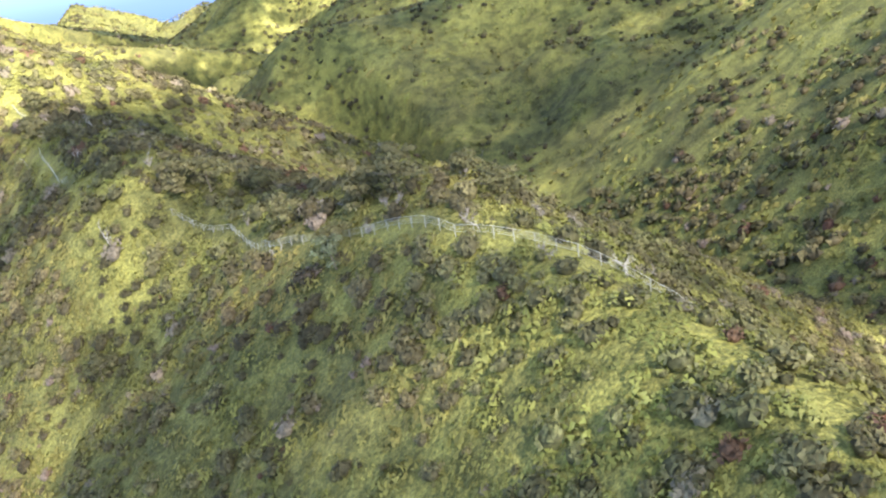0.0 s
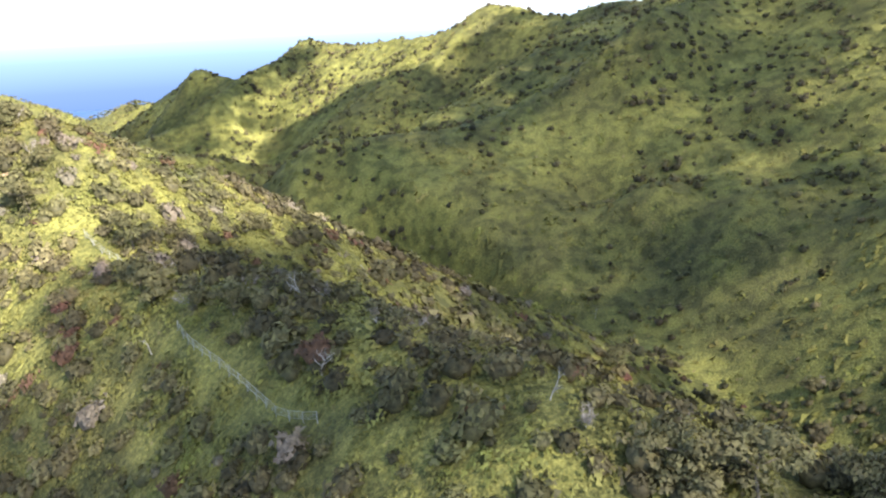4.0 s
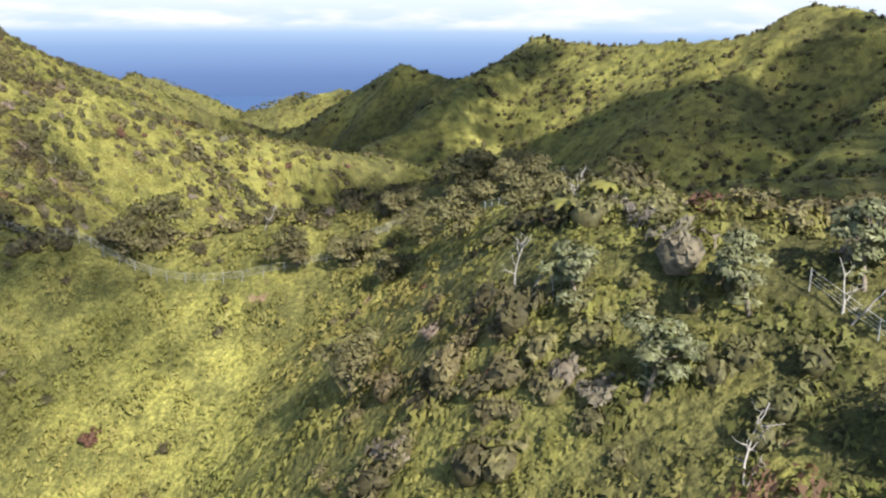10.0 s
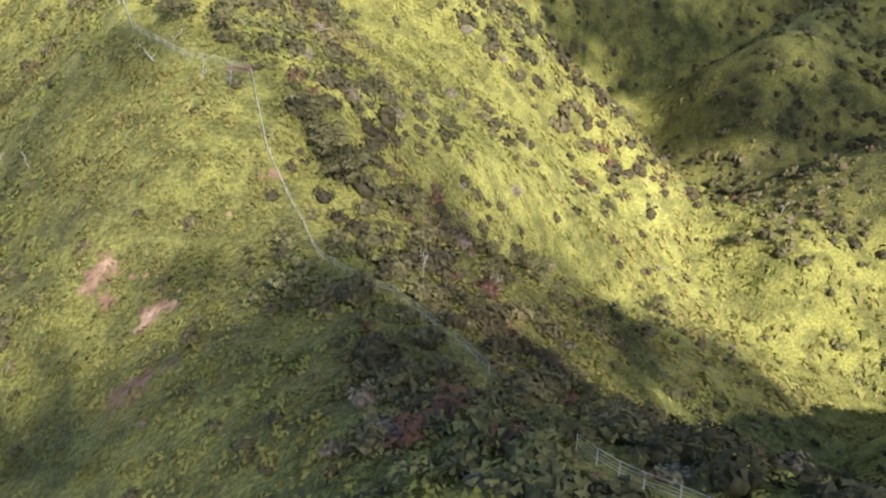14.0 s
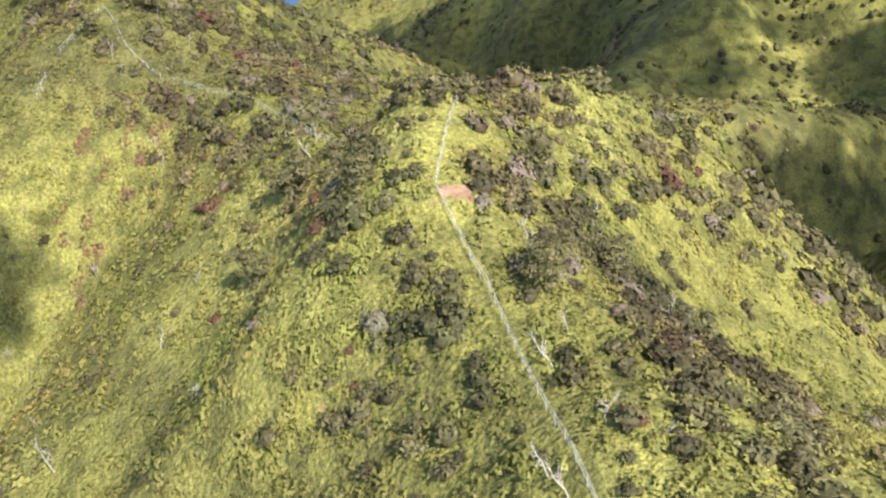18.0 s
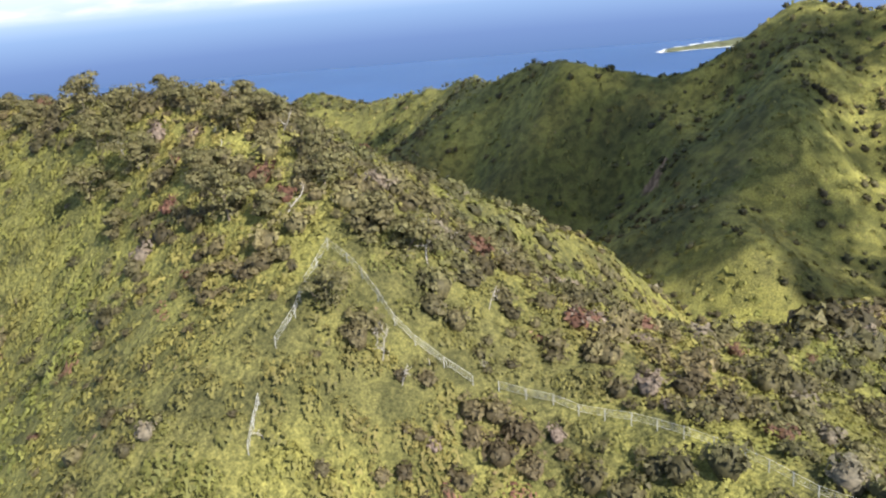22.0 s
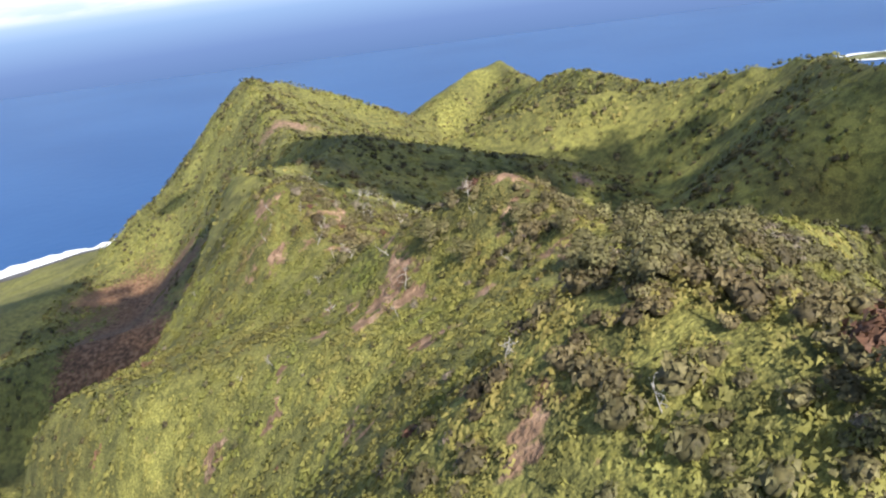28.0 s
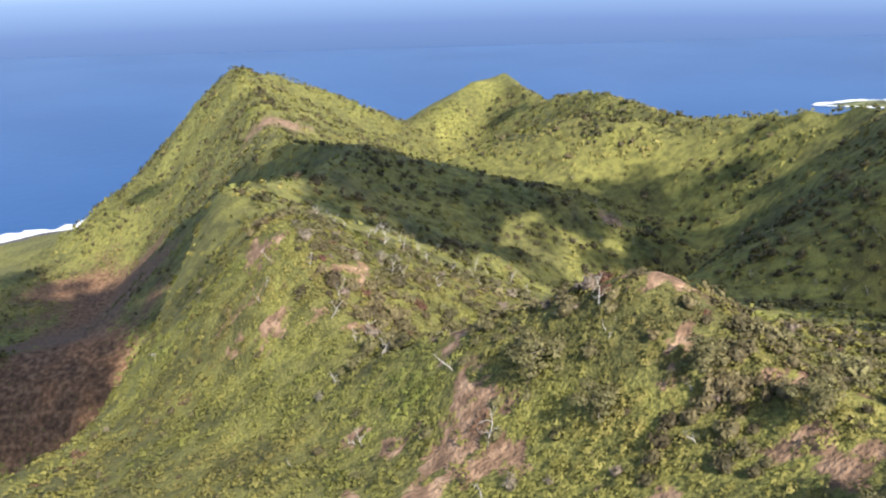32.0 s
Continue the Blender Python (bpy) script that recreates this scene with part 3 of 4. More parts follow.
def mesh_of(name, verts, tris, tone, skin, normals=None):
    me = bpy.data.meshes.new(name)
    me.vertices.add(len(verts))
    me.vertices.foreach_set("co", verts.ravel().astype(np.float32))
    me.loops.add(3 * len(tris))
    me.loops.foreach_set("vertex_index", tris.ravel().astype(np.int32))
    me.polygons.add(len(tris))
    me.polygons.foreach_set("loop_start", np.arange(0, 3 * len(tris), 3, dtype=np.int32))
    me.attributes.new("tone", "FLOAT", "POINT").data.foreach_set("value", tone.astype(np.float32))
    me.materials.append(skin)
    me.update(calc_edges=True)
    if normals is not None:
        # leaves take the light as the rounded clump that they make up
        me.attributes.new("custom_normal", "FLOAT_VECTOR", "POINT").data.foreach_set("vector", normals.ravel().astype(np.float32))
    return me


def leaves(r, count, spots, size, tilt, soft=0.72):
    """Leaf sprays, each one slender triangle, at spots with outward directions. Returns corners, triangles and the way each corner faces."""
    v, f, faces = [], [], []
    for k in range(count):
        p, out = spots(r)
        out = out / (np.linalg.norm(out) + 1e-9)
        side = np.cross(out, r.normal(size=3))
        side /= np.linalg.norm(side) + 1e-9
        ahead = np.cross(side, out) + out * r.normal() * tilt
        ahead /= np.linalg.norm(ahead)
        s = size * r.uniform(0.6, 1.35)
        a, b, c = p - ahead * s * 0.45 + side * s * 0.36, p - ahead * s * 0.38 - side * s * 0.36, p + ahead * s * 0.62 - out * s * 0.1
        up = np.cross(b - a, c - a)
        up /= np.linalg.norm(up) + 1e-9
        if up @ out < 0:
            a, b, up = b, a, -up
        face = soft * out + (1 - soft) * up
        face /= np.linalg.norm(face)
        v += [a, b, c]
        faces += [face] * 3
        f += [(3 * k, 3 * k + 1, 3 * k + 2)]
    return np.array(v), np.array(f), np.array(faces)


def fern_tuft(seed, count=5, size=0.55):
    r = np.random.default_rng(seed)

    def spots(r):
        a, d = r.uniform(0, 2 * math.pi), r.uniform(0.1, 0.75)
        return np.array([d * math.cos(a), d * math.sin(a), r.uniform(0.15, 0.75)]), np.array([math.cos(a) * 0.7, math.sin(a) * 0.7, 1.0])

    return leaves(r, count, spots, size, 0.45)


def shrub(seed, count, size, lumps=5, flat=0.75):
    """A bush one metre in radius: leaf plates over several round lumps, about a core toned down for inner shade."""
    r = np.random.default_rng(seed)
    balls = [(np.array([0, 0, 0.8 * flat]), 0.42)]
    for k in range(lumps):
        a, q = 2 * math.pi * k / lumps + r.uniform(-0.4, 0.4), r.uniform(0.5, 0.75)
        balls.append((np.array([q * math.cos(a), q * math.sin(a), r.uniform(0.4, 0.95) * flat]), r.uniform(0.28, 0.42)))

    def spots(r):
        c, rad = balls[r.integers(len(balls))]
        d = r.normal(size=3)
        d[2] = abs(d[2]) * 1.1 - 0.2
        d /= np.linalg.norm(d)
        return c + d * rad * np.array([1, 1, 0.6]) * r.uniform(0.85, 1.1), d + np.array([0, 0, 0.7])

    v, f, faces = leaves(r, count, spots, size, 0.4)
    a = np.linspace(0, 2 * math.pi, 5, endpoint=False)
    shaded_heart = [(0.5 * math.cos(k), 0.5 * math.sin(k), 0.02) for k in a] + [(0.74 * math.cos(k + 0.6), 0.74 * math.sin(k + 0.6), 0.55 * flat) for k in a] + [(0, 0, 0.95 * flat)]
    n = len(v)
    hf = []
    for k in range(5):
        j = (k + 1) % 5
        hf += [(n + k, n + j, n + 5 + k), (n + j, n + 5 + j, n + 5 + k), (n + 5 + k, n + 5 + j, n + 10)]
    shaded_heart = np.array(shaded_heart)
    round_ = shaded_heart - np.array([0, 0, 0.2])
    return np.concatenate([v, shaded_heart]), np.concatenate([f, hf]), np.concatenate([faces, round_ / np.linalg.norm(round_, axis=1)[:, None]])


def strew(name, shapes, x, y, size, tone, skin, sink=0.05, squash=(0.8, 1.25), lean=0.0, shaded_heart=0):
    """One mesh of many plants at the given places."""
    z = land(x, y)
    e = 1.5
    slope = np.clip(np.stack([(land(x + e, y) - z) / e, (land(x, y + e) - z) / e], -1), -1.1, 1.1)
    kind = rng.integers(len(shapes), size=len(x))
    verts, tris, tones, facing, base = [], [], [], [], 0
    for k, (v, f, faces) in enumerate(shapes):
        pick = np.nonzero(kind == k)[0]
        a = rng.uniform(0, 2 * math.pi, len(pick))
        c, s = np.cos(a)[:, None], np.sin(a)[:, None]
        w = size[pick][:, None]
        px, py = (v[:, 0] * c - v[:, 1] * s) * w, (v[:, 0] * s + v[:, 1] * c) * w
        pz = v[:, 2] * w * rng.uniform(*squash, len(pick))[:, None]
        pz = pz + lean * (px * slope[pick, :1] + py * slope[pick, 1:])
        out = np.stack([px + x[pick][:, None], py + y[pick][:, None], pz + (z[pick] - sink * size[pick])[:, None]], -1)
        verts.append(out.reshape(-1, 3))
        ways = np.stack([faces[:, 0] * c - faces[:, 1] * s, faces[:, 0] * s + faces[:, 1] * c, np.broadcast_to(faces[:, 2], px.shape)], -1)
        # on a slope the clump leans out with the ground
        ways = ways - lean * 0.6 * np.concatenate([slope[pick], np.zeros((len(pick), 1))], 1)[:, None, :]
        facing.append((ways / np.linalg.norm(ways, axis=-1, keepdims=True)).reshape(-1, 3))
        tris.append((f[None] + base + (np.arange(len(pick)) * len(v))[:, None, None]).reshape(-1, 3))
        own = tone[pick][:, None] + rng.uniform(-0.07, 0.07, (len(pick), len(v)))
        # the last corners, the bush's core, get a darker tone as painted inner shade
        if shaded_heart:
            own[:, -shaded_heart:] = own[:, -shaded_heart:] * 0.6
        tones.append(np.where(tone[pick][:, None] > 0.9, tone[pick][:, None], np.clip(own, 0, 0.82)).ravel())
        base += len(pick) * len(v)
    return new(name, mesh_of(name, np.concatenate(verts), np.concatenate(tris), np.concatenate(tones), skin, np.concatenate(facing)))


def scatter(count, x0, x1, y0, y1):
    return rng.uniform(x0, x1, count), rng.uniform(y0, y1, count)


def woods(x, y, d):
    """How thick the bushes stand, from about -1 to 1.5: thick along the crest and on its valley side, thin on the seaward ferns."""
    w = 0.55 * rough(x, y, 42, 51) + 0.40 * rough(x, y, 15, 52) - 0.12
    w = w + 0.08 + 0.75 * np.exp(-((d - 10) / 22.0) ** 2)
    w = w + np.where(d > 0, 0.18, -0.15) + np.interp(y, [240, 330], [0.42, 0.0]) * (x < 55 - 0.25 * y)
    w = w + np.interp(y, [230, 300], [0.22, 0.0]) + 0.45 * ((d > 5) & (y < 420)) + 0.12 * (y > 950) * (d > 0)
    w = w - 0.30 * ((y > 430) & (y < 640) & (d > 30)) - 0.25 * ((y > 930) & (d < 0)) + np.where((y > 640) & (y < 940), np.where(d > -14, 0.40, 0.24), 0) + 0.35 * ((d > 0) & (d < 32) & (y > 400) & (y < 640))
    # bushes along the crest of the side spur, and thick woods at the southern end
    w = w + 0.65 * np.exp(-(from_crest(x, y, np.array([p[:2] for p in RIDGES["spur_d"]], float)) / 15.0) ** 2) + 0.42 * (y < 265)
    # thick stands on the two knolls beside the fence
    for cx, cy, reach in ((-148, 301, 24), (-372, 628, 16), (-190, 345, 20)):
        w = w + 0.55 * np.exp(-((x - cx) ** 2 + (y - cy) ** 2) / reach ** 2)
    return w


def mound(seed, count, size, high=0.55):
    """A low hummock of fern one metre in radius."""
    r = np.random.default_rng(seed)

    def spots(r):
        a, q = r.uniform(0, 2 * math.pi), math.sqrt(r.uniform(0.02, 0.9))
        return np.array([q * math.cos(a), q * math.sin(a), high * (1.05 - q * q) * r.uniform(0.7, 1.1)]), np.array([q * math.cos(a), q * math.sin(a), 0.75])

    return leaves(r, count, spots, size, 0.35, 0.84)


MOUNDS = [mound(k, 24, 0.36, (0.45, 0.6, 0.8)[k % 3]) for k in range(9)]
LOW_MOUNDS = [mound(12 + k, 10, 0.6) for k in range(5)]
BUSHES = [shrub(20 + k, 76, 0.295, 5 + k % 4, (0.7, 0.85, 1.0)[k % 3]) for k in range(9)]
FAR_TUFTS = [fern_tuft(40 + k, 4, 0.8) for k in range(4)]
FAR_BUSHES = [shrub(60 + k, 11, 0.66, 4) for k in range(6)]

# ferns along the ridge, in low hummocks
x, y = scatter(190000, -680, 130, 10, 1150)
d = from_crest(x, y)
off = np.abs(d)
keep = rng.random(len(x)) < np.interp(off, [0, 40, 75, 150, 190], [1.0, 0.9, 0.42, 0.16, 0.0])
keep &= bareness(x, y) < 0.4 + 0.85 * rng.random(len(x)) ** 1.5
keep &= from_fence(x, y) > 1.5
x, y, d, off = x[keep], y[keep], d[keep], off[keep]
size = rng.uniform(0.8, 1.7, len(x)) * np.interp(off, [0, 60, 160], [1.0, 1.15, 1.7])
tone = fern_tone(x, y)
tone = np.where(tone > 0.9, tone, np.clip(tone + rng.uniform(-1.0, 0.9, len(x)) * np.interp(y, [200, 300], [0.22, 0.11]), 0.05, 0.8))
close = off < np.interp(y, [150, 300], [125, 64])
ferns = strew("fern_cover", MOUNDS, x[close], y[close], size[close], tone[close], fern_leaf, -0.22, (0.7, 1.5), 0.85)
tagged(ferns, "dense yellow-green fern thicket with rusty dead patches", "ferns", kind="stuff")
ferns = strew("slope_fern_cover", LOW_MOUNDS, x[~close], y[~close], size[~close], tone[~close], fern_leaf, -0.2, (0.7, 1.4), 0.85)
tagged(ferns, "yellow-green fern cover down the ridge's flanks", "ferns", kind="stuff")

# bushes along the ridge
x, y = scatter(94000, -680, 130, 10, 1150)
d = from_crest(x, y)
off = np.abs(d)
w = woods(x, y, d)
keep = (rng.random(len(x)) < np.clip((w - 0.02) * 2.0, 0.11, 0.97) * np.interp(off, [0, 70, 120, 190, 200], [1, 0.9, 0.5, 0.3, 0])) & (bareness(x, y) < 0.5) & (from_fence(x, y) > 2.4)
x, y, d, w, off = x[keep], y[keep], d[keep], w[keep], off[keep]
size = (0.8 + 1.6 * rng.random(len(x)) ** 1.7) * np.clip(0.85 + 0.40 * w, 0.5, 1.25) * np.interp(y, [120, 220], [0.75, 1.0])
tone = 0.45 + 0.2 * rough(x, y, 20, 61) + rng.uniform(-0.26, 0.26, len(x))
odd = rng.random(len(x))
tone = np.where(odd < 0.06, 0.93, np.where(odd < 0.085, 1.0, np.clip(tone, 0.02, 0.8)))
close = off < np.interp(y, [150, 300], [125, 62])
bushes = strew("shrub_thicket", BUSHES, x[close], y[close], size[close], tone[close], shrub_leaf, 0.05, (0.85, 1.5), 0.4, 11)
tagged(bushes, "olive-green shrubs packed along a ridge crest", "shrubs", kind="stuff")
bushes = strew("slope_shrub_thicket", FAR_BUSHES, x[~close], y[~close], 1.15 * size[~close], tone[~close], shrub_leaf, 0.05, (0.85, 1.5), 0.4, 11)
tagged(bushes, "olive-green shrubs scattered down the ridge's flanks", "shrubs", kind="stuff")

# the far slopes
x, y = scatter(210000, -1000, 420, 60, 2300)
d = np.abs(from_crest(x, y))
keep = ((d > 120) | (y > 1120)) & (rng.random(len(x)) < np.interp(d, [120, 200, 700, 1200], [0.3, 0.36, 0.26, 0.08])) & (bareness(x, y) < 0.6)
x, y = x[keep], y[keep]
high = land(x, y) > SEA + 90
x, y = x[high], y[high]
size = rng.uniform(1.7, 3.4, len(x)) * np.interp(y, [900, 1800], [1.0, 1.5])
far_ferns = strew("far_fern_cover", FAR_TUFTS, x, y, size, np.clip(fern_tone(x, y) - 0.04 + rng.uniform(-0.22, 0.16, len(x)), 0.05, 0.8), fern_leaf, 0.15, (0.5, 0.9), 0.9)
tagged(far_ferns, "fern and grass cover on the far slopes", "ferns", kind="stuff")
x, y = scatter(90000, -1000, 420, 60, 2300)
d = np.abs(from_crest(x, y))
w = 0.4 * rough(x, y, 60, 71) + 0.6 * rough(x, y, 20, 72) + 0.30 * ((x > -260) & (y < 1200)) + 0.5 * np.exp(-((x + 500) / 80) ** 2 - ((y - 1410) / 70) ** 2) + 0.3 * np.exp(-((x + 300) / 60) ** 2 - ((y - 1340) / 130) ** 2)
keep = ((d > 150) | (y > 1120)) & (rng.random(len(x)) < np.clip(0.02 + 1.15 * w, 0.025, 0.85)) & (bareness(x, y) < 0.5)
x, y = x[keep], y[keep]
high = land(x, y) > SEA + 60
x, y = x[high], y[high]
size = (1.1 + 2.2 * rng.random(len(x)) ** 1.5) * np.interp(y, [900, 1800], [1.0, 1.3])
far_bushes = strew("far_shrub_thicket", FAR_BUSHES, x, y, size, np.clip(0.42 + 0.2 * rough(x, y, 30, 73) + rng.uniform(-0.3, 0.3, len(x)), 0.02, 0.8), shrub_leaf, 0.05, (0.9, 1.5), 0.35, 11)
tagged(far_bushes, "dark green shrubs dotted over the far slopes", "shrubs", kind="stuff")

# ---- trees, dead trees, fence ----
SNAGS_A = [(-66, 198), (-68, 172), (-27, 132), (21, 90), (5, 102), (-62, 192), (-67, 171), (-26, 132), (-14, 131), (-156, 314), (-146, 314), (-37,
    530), (-81, 298), (28, 442), (-105, 257), (-77, 220), (-110, 240), (-85, 213), (-72, 320), (-87, 235), (-182, 400), (-195, 343), (-191, 366),
    (-185, 320), (-157, 300), (-160, 297), (-176, 328), (-171, 328), (-219, 338), (-182, 307), (-161, 321), (-153, 308), (-249, 404), (-227, 405),
    (-269, 657), (-249, 650), (-202, 654), (-198, 635), (-193, 636), (-249, 408)]
SNAGS_B = [(-291, 505), (-302, 496), (-288, 405), (-223, 649), (-365, 562), (-356, 594), (-351, 538), (-341, 530), (-336, 528), (-327, 521), (-326,
    530), (-379, 535), (-384, 536), (-374, 528), (-390, 530), (-418, 592), (-424, 602), (-277, 615), (-274, 561), (-295, 553), (-349, 542), (-361,
    577), (-433, 619), (-392, 676), (-364, 606), (-358, 582), (-359, 566), (-355, 562), (-364, 559), (-337, 608), (-311, 672), (-427, 698), (-407,
    611), (-415, 590), (-389, 669), (-388, 656), (-358, 600), (-400, 643), (-396, 638), (-425, 696)]
SNAGS_C = [(-439, 680), (-416, 632), (-411, 644), (-435, 715), (-382, 779), (-340, 611), (-442, 638), (-459, 673), (-345, 621), (-448, 696), (-455,
    691), (-463, 691), (-450, 710), (-433, 713), (-435, 717), (-422, 715), (-387, 662), (-423, 692), (-386, 658), (-419, 738), (-348, 776), (-470,
    791), (-442, 740), (-419, 738), (-425, 728), (-434, 715), (-429, 715), (-418, 724), (-450, 770), (-451, 765), (-439, 768), (-501, 837), (-500,
    825), (-520, 843), (-468, 804), (-467, 786), (-539, 854), (-563, 986), (-506, 997), (-469, 900)]
SNAGS_D = [(-466, 900), (-512, 858), (-573, 991), (-530, 1013), (-577, 1088), (-555, 1078), (-506, 993), (-549, 1013), (-528, 977), (-488, 891),
    (-500, 966), (-577, 1085), (-555, 1075), (-544, 1072), (-531, 1079), (-532, 1187), (-512, 1177), (-506, 991), (-548, 1011), (-526, 989), (-562,
    1013), (-498, 974), (-614, 1108), (-543, 1203), (-536, 1086), (-528, 1106)]
SNAGS_E = [(-550, 1302), (-559, 1255), (-541, 1202), (-552, 1161), (-540, 1180), (-534, 1167), (-532, 1184), (-522, 1282), (-505, 1294), (-496, 1279), (-520, 1141),
    (-542, 1101), (-407, 1477), (-436, 1514), (-424, 1534), (-352, 1320), (-356, 1285), (-340, 1279), (-319, 1235), (-329, 1243), (-325, 1218), (-337, 1254)]
SNAGS = SNAGS_A + SNAGS_B + SNAGS_C + SNAGS_D
more = np.random.default_rng(77)
NORTH_SNAGS = SNAGS_E + [(float(a), float(b)) for a, b in zip(more.uniform(-578, -492, 42), more.uniform(1035, 1240, 42))]
NORTH_SNAGS += [(float(a), float(b)) for a, b in zip(more.uniform(-470, -300, 26), more.uniform(1230, 1500, 26))]
TREES_A = [(-149, 318), (-165, 312), (-169, 322), (-158, 316), (-211, 354), (-148, 312), (-206, 404), (-196, 403), (-221, 397), (-208, 385), (-191,
    386), (-246, 400), (-190, 403), (-188, 382), (-213, 395), (-114, 257), (-147, 277), (-138, 287), (-118, 276), (-111, 250), (-104, 243), (-97,
    236), (-248, 405), (-243, 409), (-294, 492), (-177, 631), (-208, 626), (-245, 578), (-281, 539), (-118, 263), (-51, 178), (-35, 177), (-5, 124),
    (-46, 178), (-138, 295), (-96, 313), (-27, 146), (-9, 128), (5, 354), (-6, 133)]
TREES_B = [(4, 123), (-16, 121), (-52, 181), (-68, 150), (-11, 129), (68, 346), (10, 116), (-348, 547), (-358, 593), (-340, 546), (-320, 524), (-316,
    519), (-322, 528), (-305, 521), (-290, 528), (-365, 649), (-349, 675), (-380, 616), (-398, 630), (-402, 754), (-428, 728), (-392, 647), (-346,
    607), (-450, 748), (-445, 742), (-451, 760), (-453, 783), (-436, 742), (-435, 755), (-469, 772), (-430, 733), (-440, 774), (-412, 741), (-440,
    721), (-443, 783), (-451, 776), (-467, 791), (-474, 785), (-446, 770), (-469, 778)]
TREES_C = [(-462, 777), (-454, 763), (-452, 757), (-475, 812), (-459, 805), (-457, 790), (-467, 796), (-464, 779), (-472, 793), (-489, 823), (-485,
    878), (-486, 869), (-481, 927), (-493, 872), (-498, 853), (-502, 860), (-476, 889), (-495, 897), (-488, 959), (-487, 934), (-496, 977), (-491,
    935), (-510, 980), (-518, 997)]
TREES = TREES_A + TREES_B + TREES_C
SILVER = [(-189, 329), (-181, 331), (-192, 338), (-174, 329), (-159, 316), (-165, 311), (-15, 115), (-159, 317)]
TALL_SNAGS = [(-176, 327), (-196, 343), (-190, 355), (-183, 370), (-194, 340), (-182, 389), (-157, 300), (-161, 296), (-185, 320), (-163, 321)]
KNOLL = [(-206, 404), (-196, 403), (-190, 386), (-208, 385), (-213, 395), (-199, 374), (-193, 360), (-203, 392)]
KNOLL += [(-152, 312), (-156, 314), (-169, 316), (-172, 313), (-163, 323), (-148, 308), (-174, 309), (-162, 313), (-158, 306), (-176, 315)]
TREES = [p for p in TREES if p not in KNOLL]

BARE = [(-6, 120), (5, 128), (20, 118), (48, 96), (4, 104), (12, 92), (-10, 118), (-27, 150), (-36, 160), (-60, 186), (-48, 190), (-20, 140), (-95, 244), (-84, 236), (-110, 262),
        (-72, 222), (-78, 322), (-150, 318), (-186, 344), (-205, 404), (-330, 560), (-352, 640), (-410, 745), (-436, 768), (-402, 722), (-418, 735),
        (14, 112), (20, 106), (26, 104), (33, 98), (16, 100), (38, 92), (-75, 232), (-92, 256), (-88, 250), (-99, 268), (-68, 214), (-105, 246), (-140, 300), (-170, 336), (-182, 360), (-430, 745),
        (-446, 790), (-455, 800), (-425, 760), (-466, 812)]
TREE_FERNS = [(-187, 352), (-184, 356), (-191, 350), (-214, 372)]


def tube(points, radii, sides=6):
    """A round limb along points: corners and triangles."""
    pts = np.array(points, float)
    v, f = [], []
    for k, p in enumerate(pts):
        way = pts[min(k + 1, len(pts) - 1)] - pts[max(k - 1, 0)]
        way /= np.linalg.norm(way) + 1e-9
        a = np.cross(way, (0.31, 0.95, 0.1))
        a /= np.linalg.norm(a)
        b = np.cross(way, a)
        v += [p + radii[k] * (math.cos(t) * a + math.sin(t) * b) for t in np.linspace(0, 2 * math.pi, sides, endpoint=False)]
    for k in range(len(pts) - 1):
        for s in range(sides):
            a, b = k * sides + s, k * sides + (s + 1) % sides
            f += [(a, b, b + sides), (a, b + sides, a + sides)]
    n = (len(pts) - 1) * sides
    f += [(n, n + s, n + s + 1) for s in range(1, sides - 1)]
    return np.array(v), np.array(f)


def crooked(r, start, way, length, steps, bend):
    """Points of a limb that wanders."""
    p, w, out = np.array(start, float), np.array(way, float), [np.array(start, float)]
    for _ in range(steps):
        w = w + r.normal(size=3) * bend
        w /= np.linalg.norm(w)
        p = p + w * length / steps
        out.append(p)
    return out


def part(name, shape, skin, parent, label="", tone=None):
    """One mesh under a thing."""
    v, f, *faces = shape
    t = np.full(len(v), 0.5) if tone is None else tone
    ob = new(name, mesh_of(name, np.asarray(v), np.asarray(f), t, skin, *faces))
    ob.parent = parent
    return tagged(ob, label)


def crown_shape(r, lumps, count, size):
    def spots(r):
        c, rad = lumps[r.integers(len(lumps))]
        d = r.normal(size=3)
        d[2] = abs(d[2]) - 0.2
        d /= np.linalg.norm(d)
        return c + d * rad * np.array([1.0, 1.0, 0.62]) * r.uniform(0.75, 1.08), d + np.array([0, 0, 0.5])
    return leaves(r, count, spots, size, 0.5)


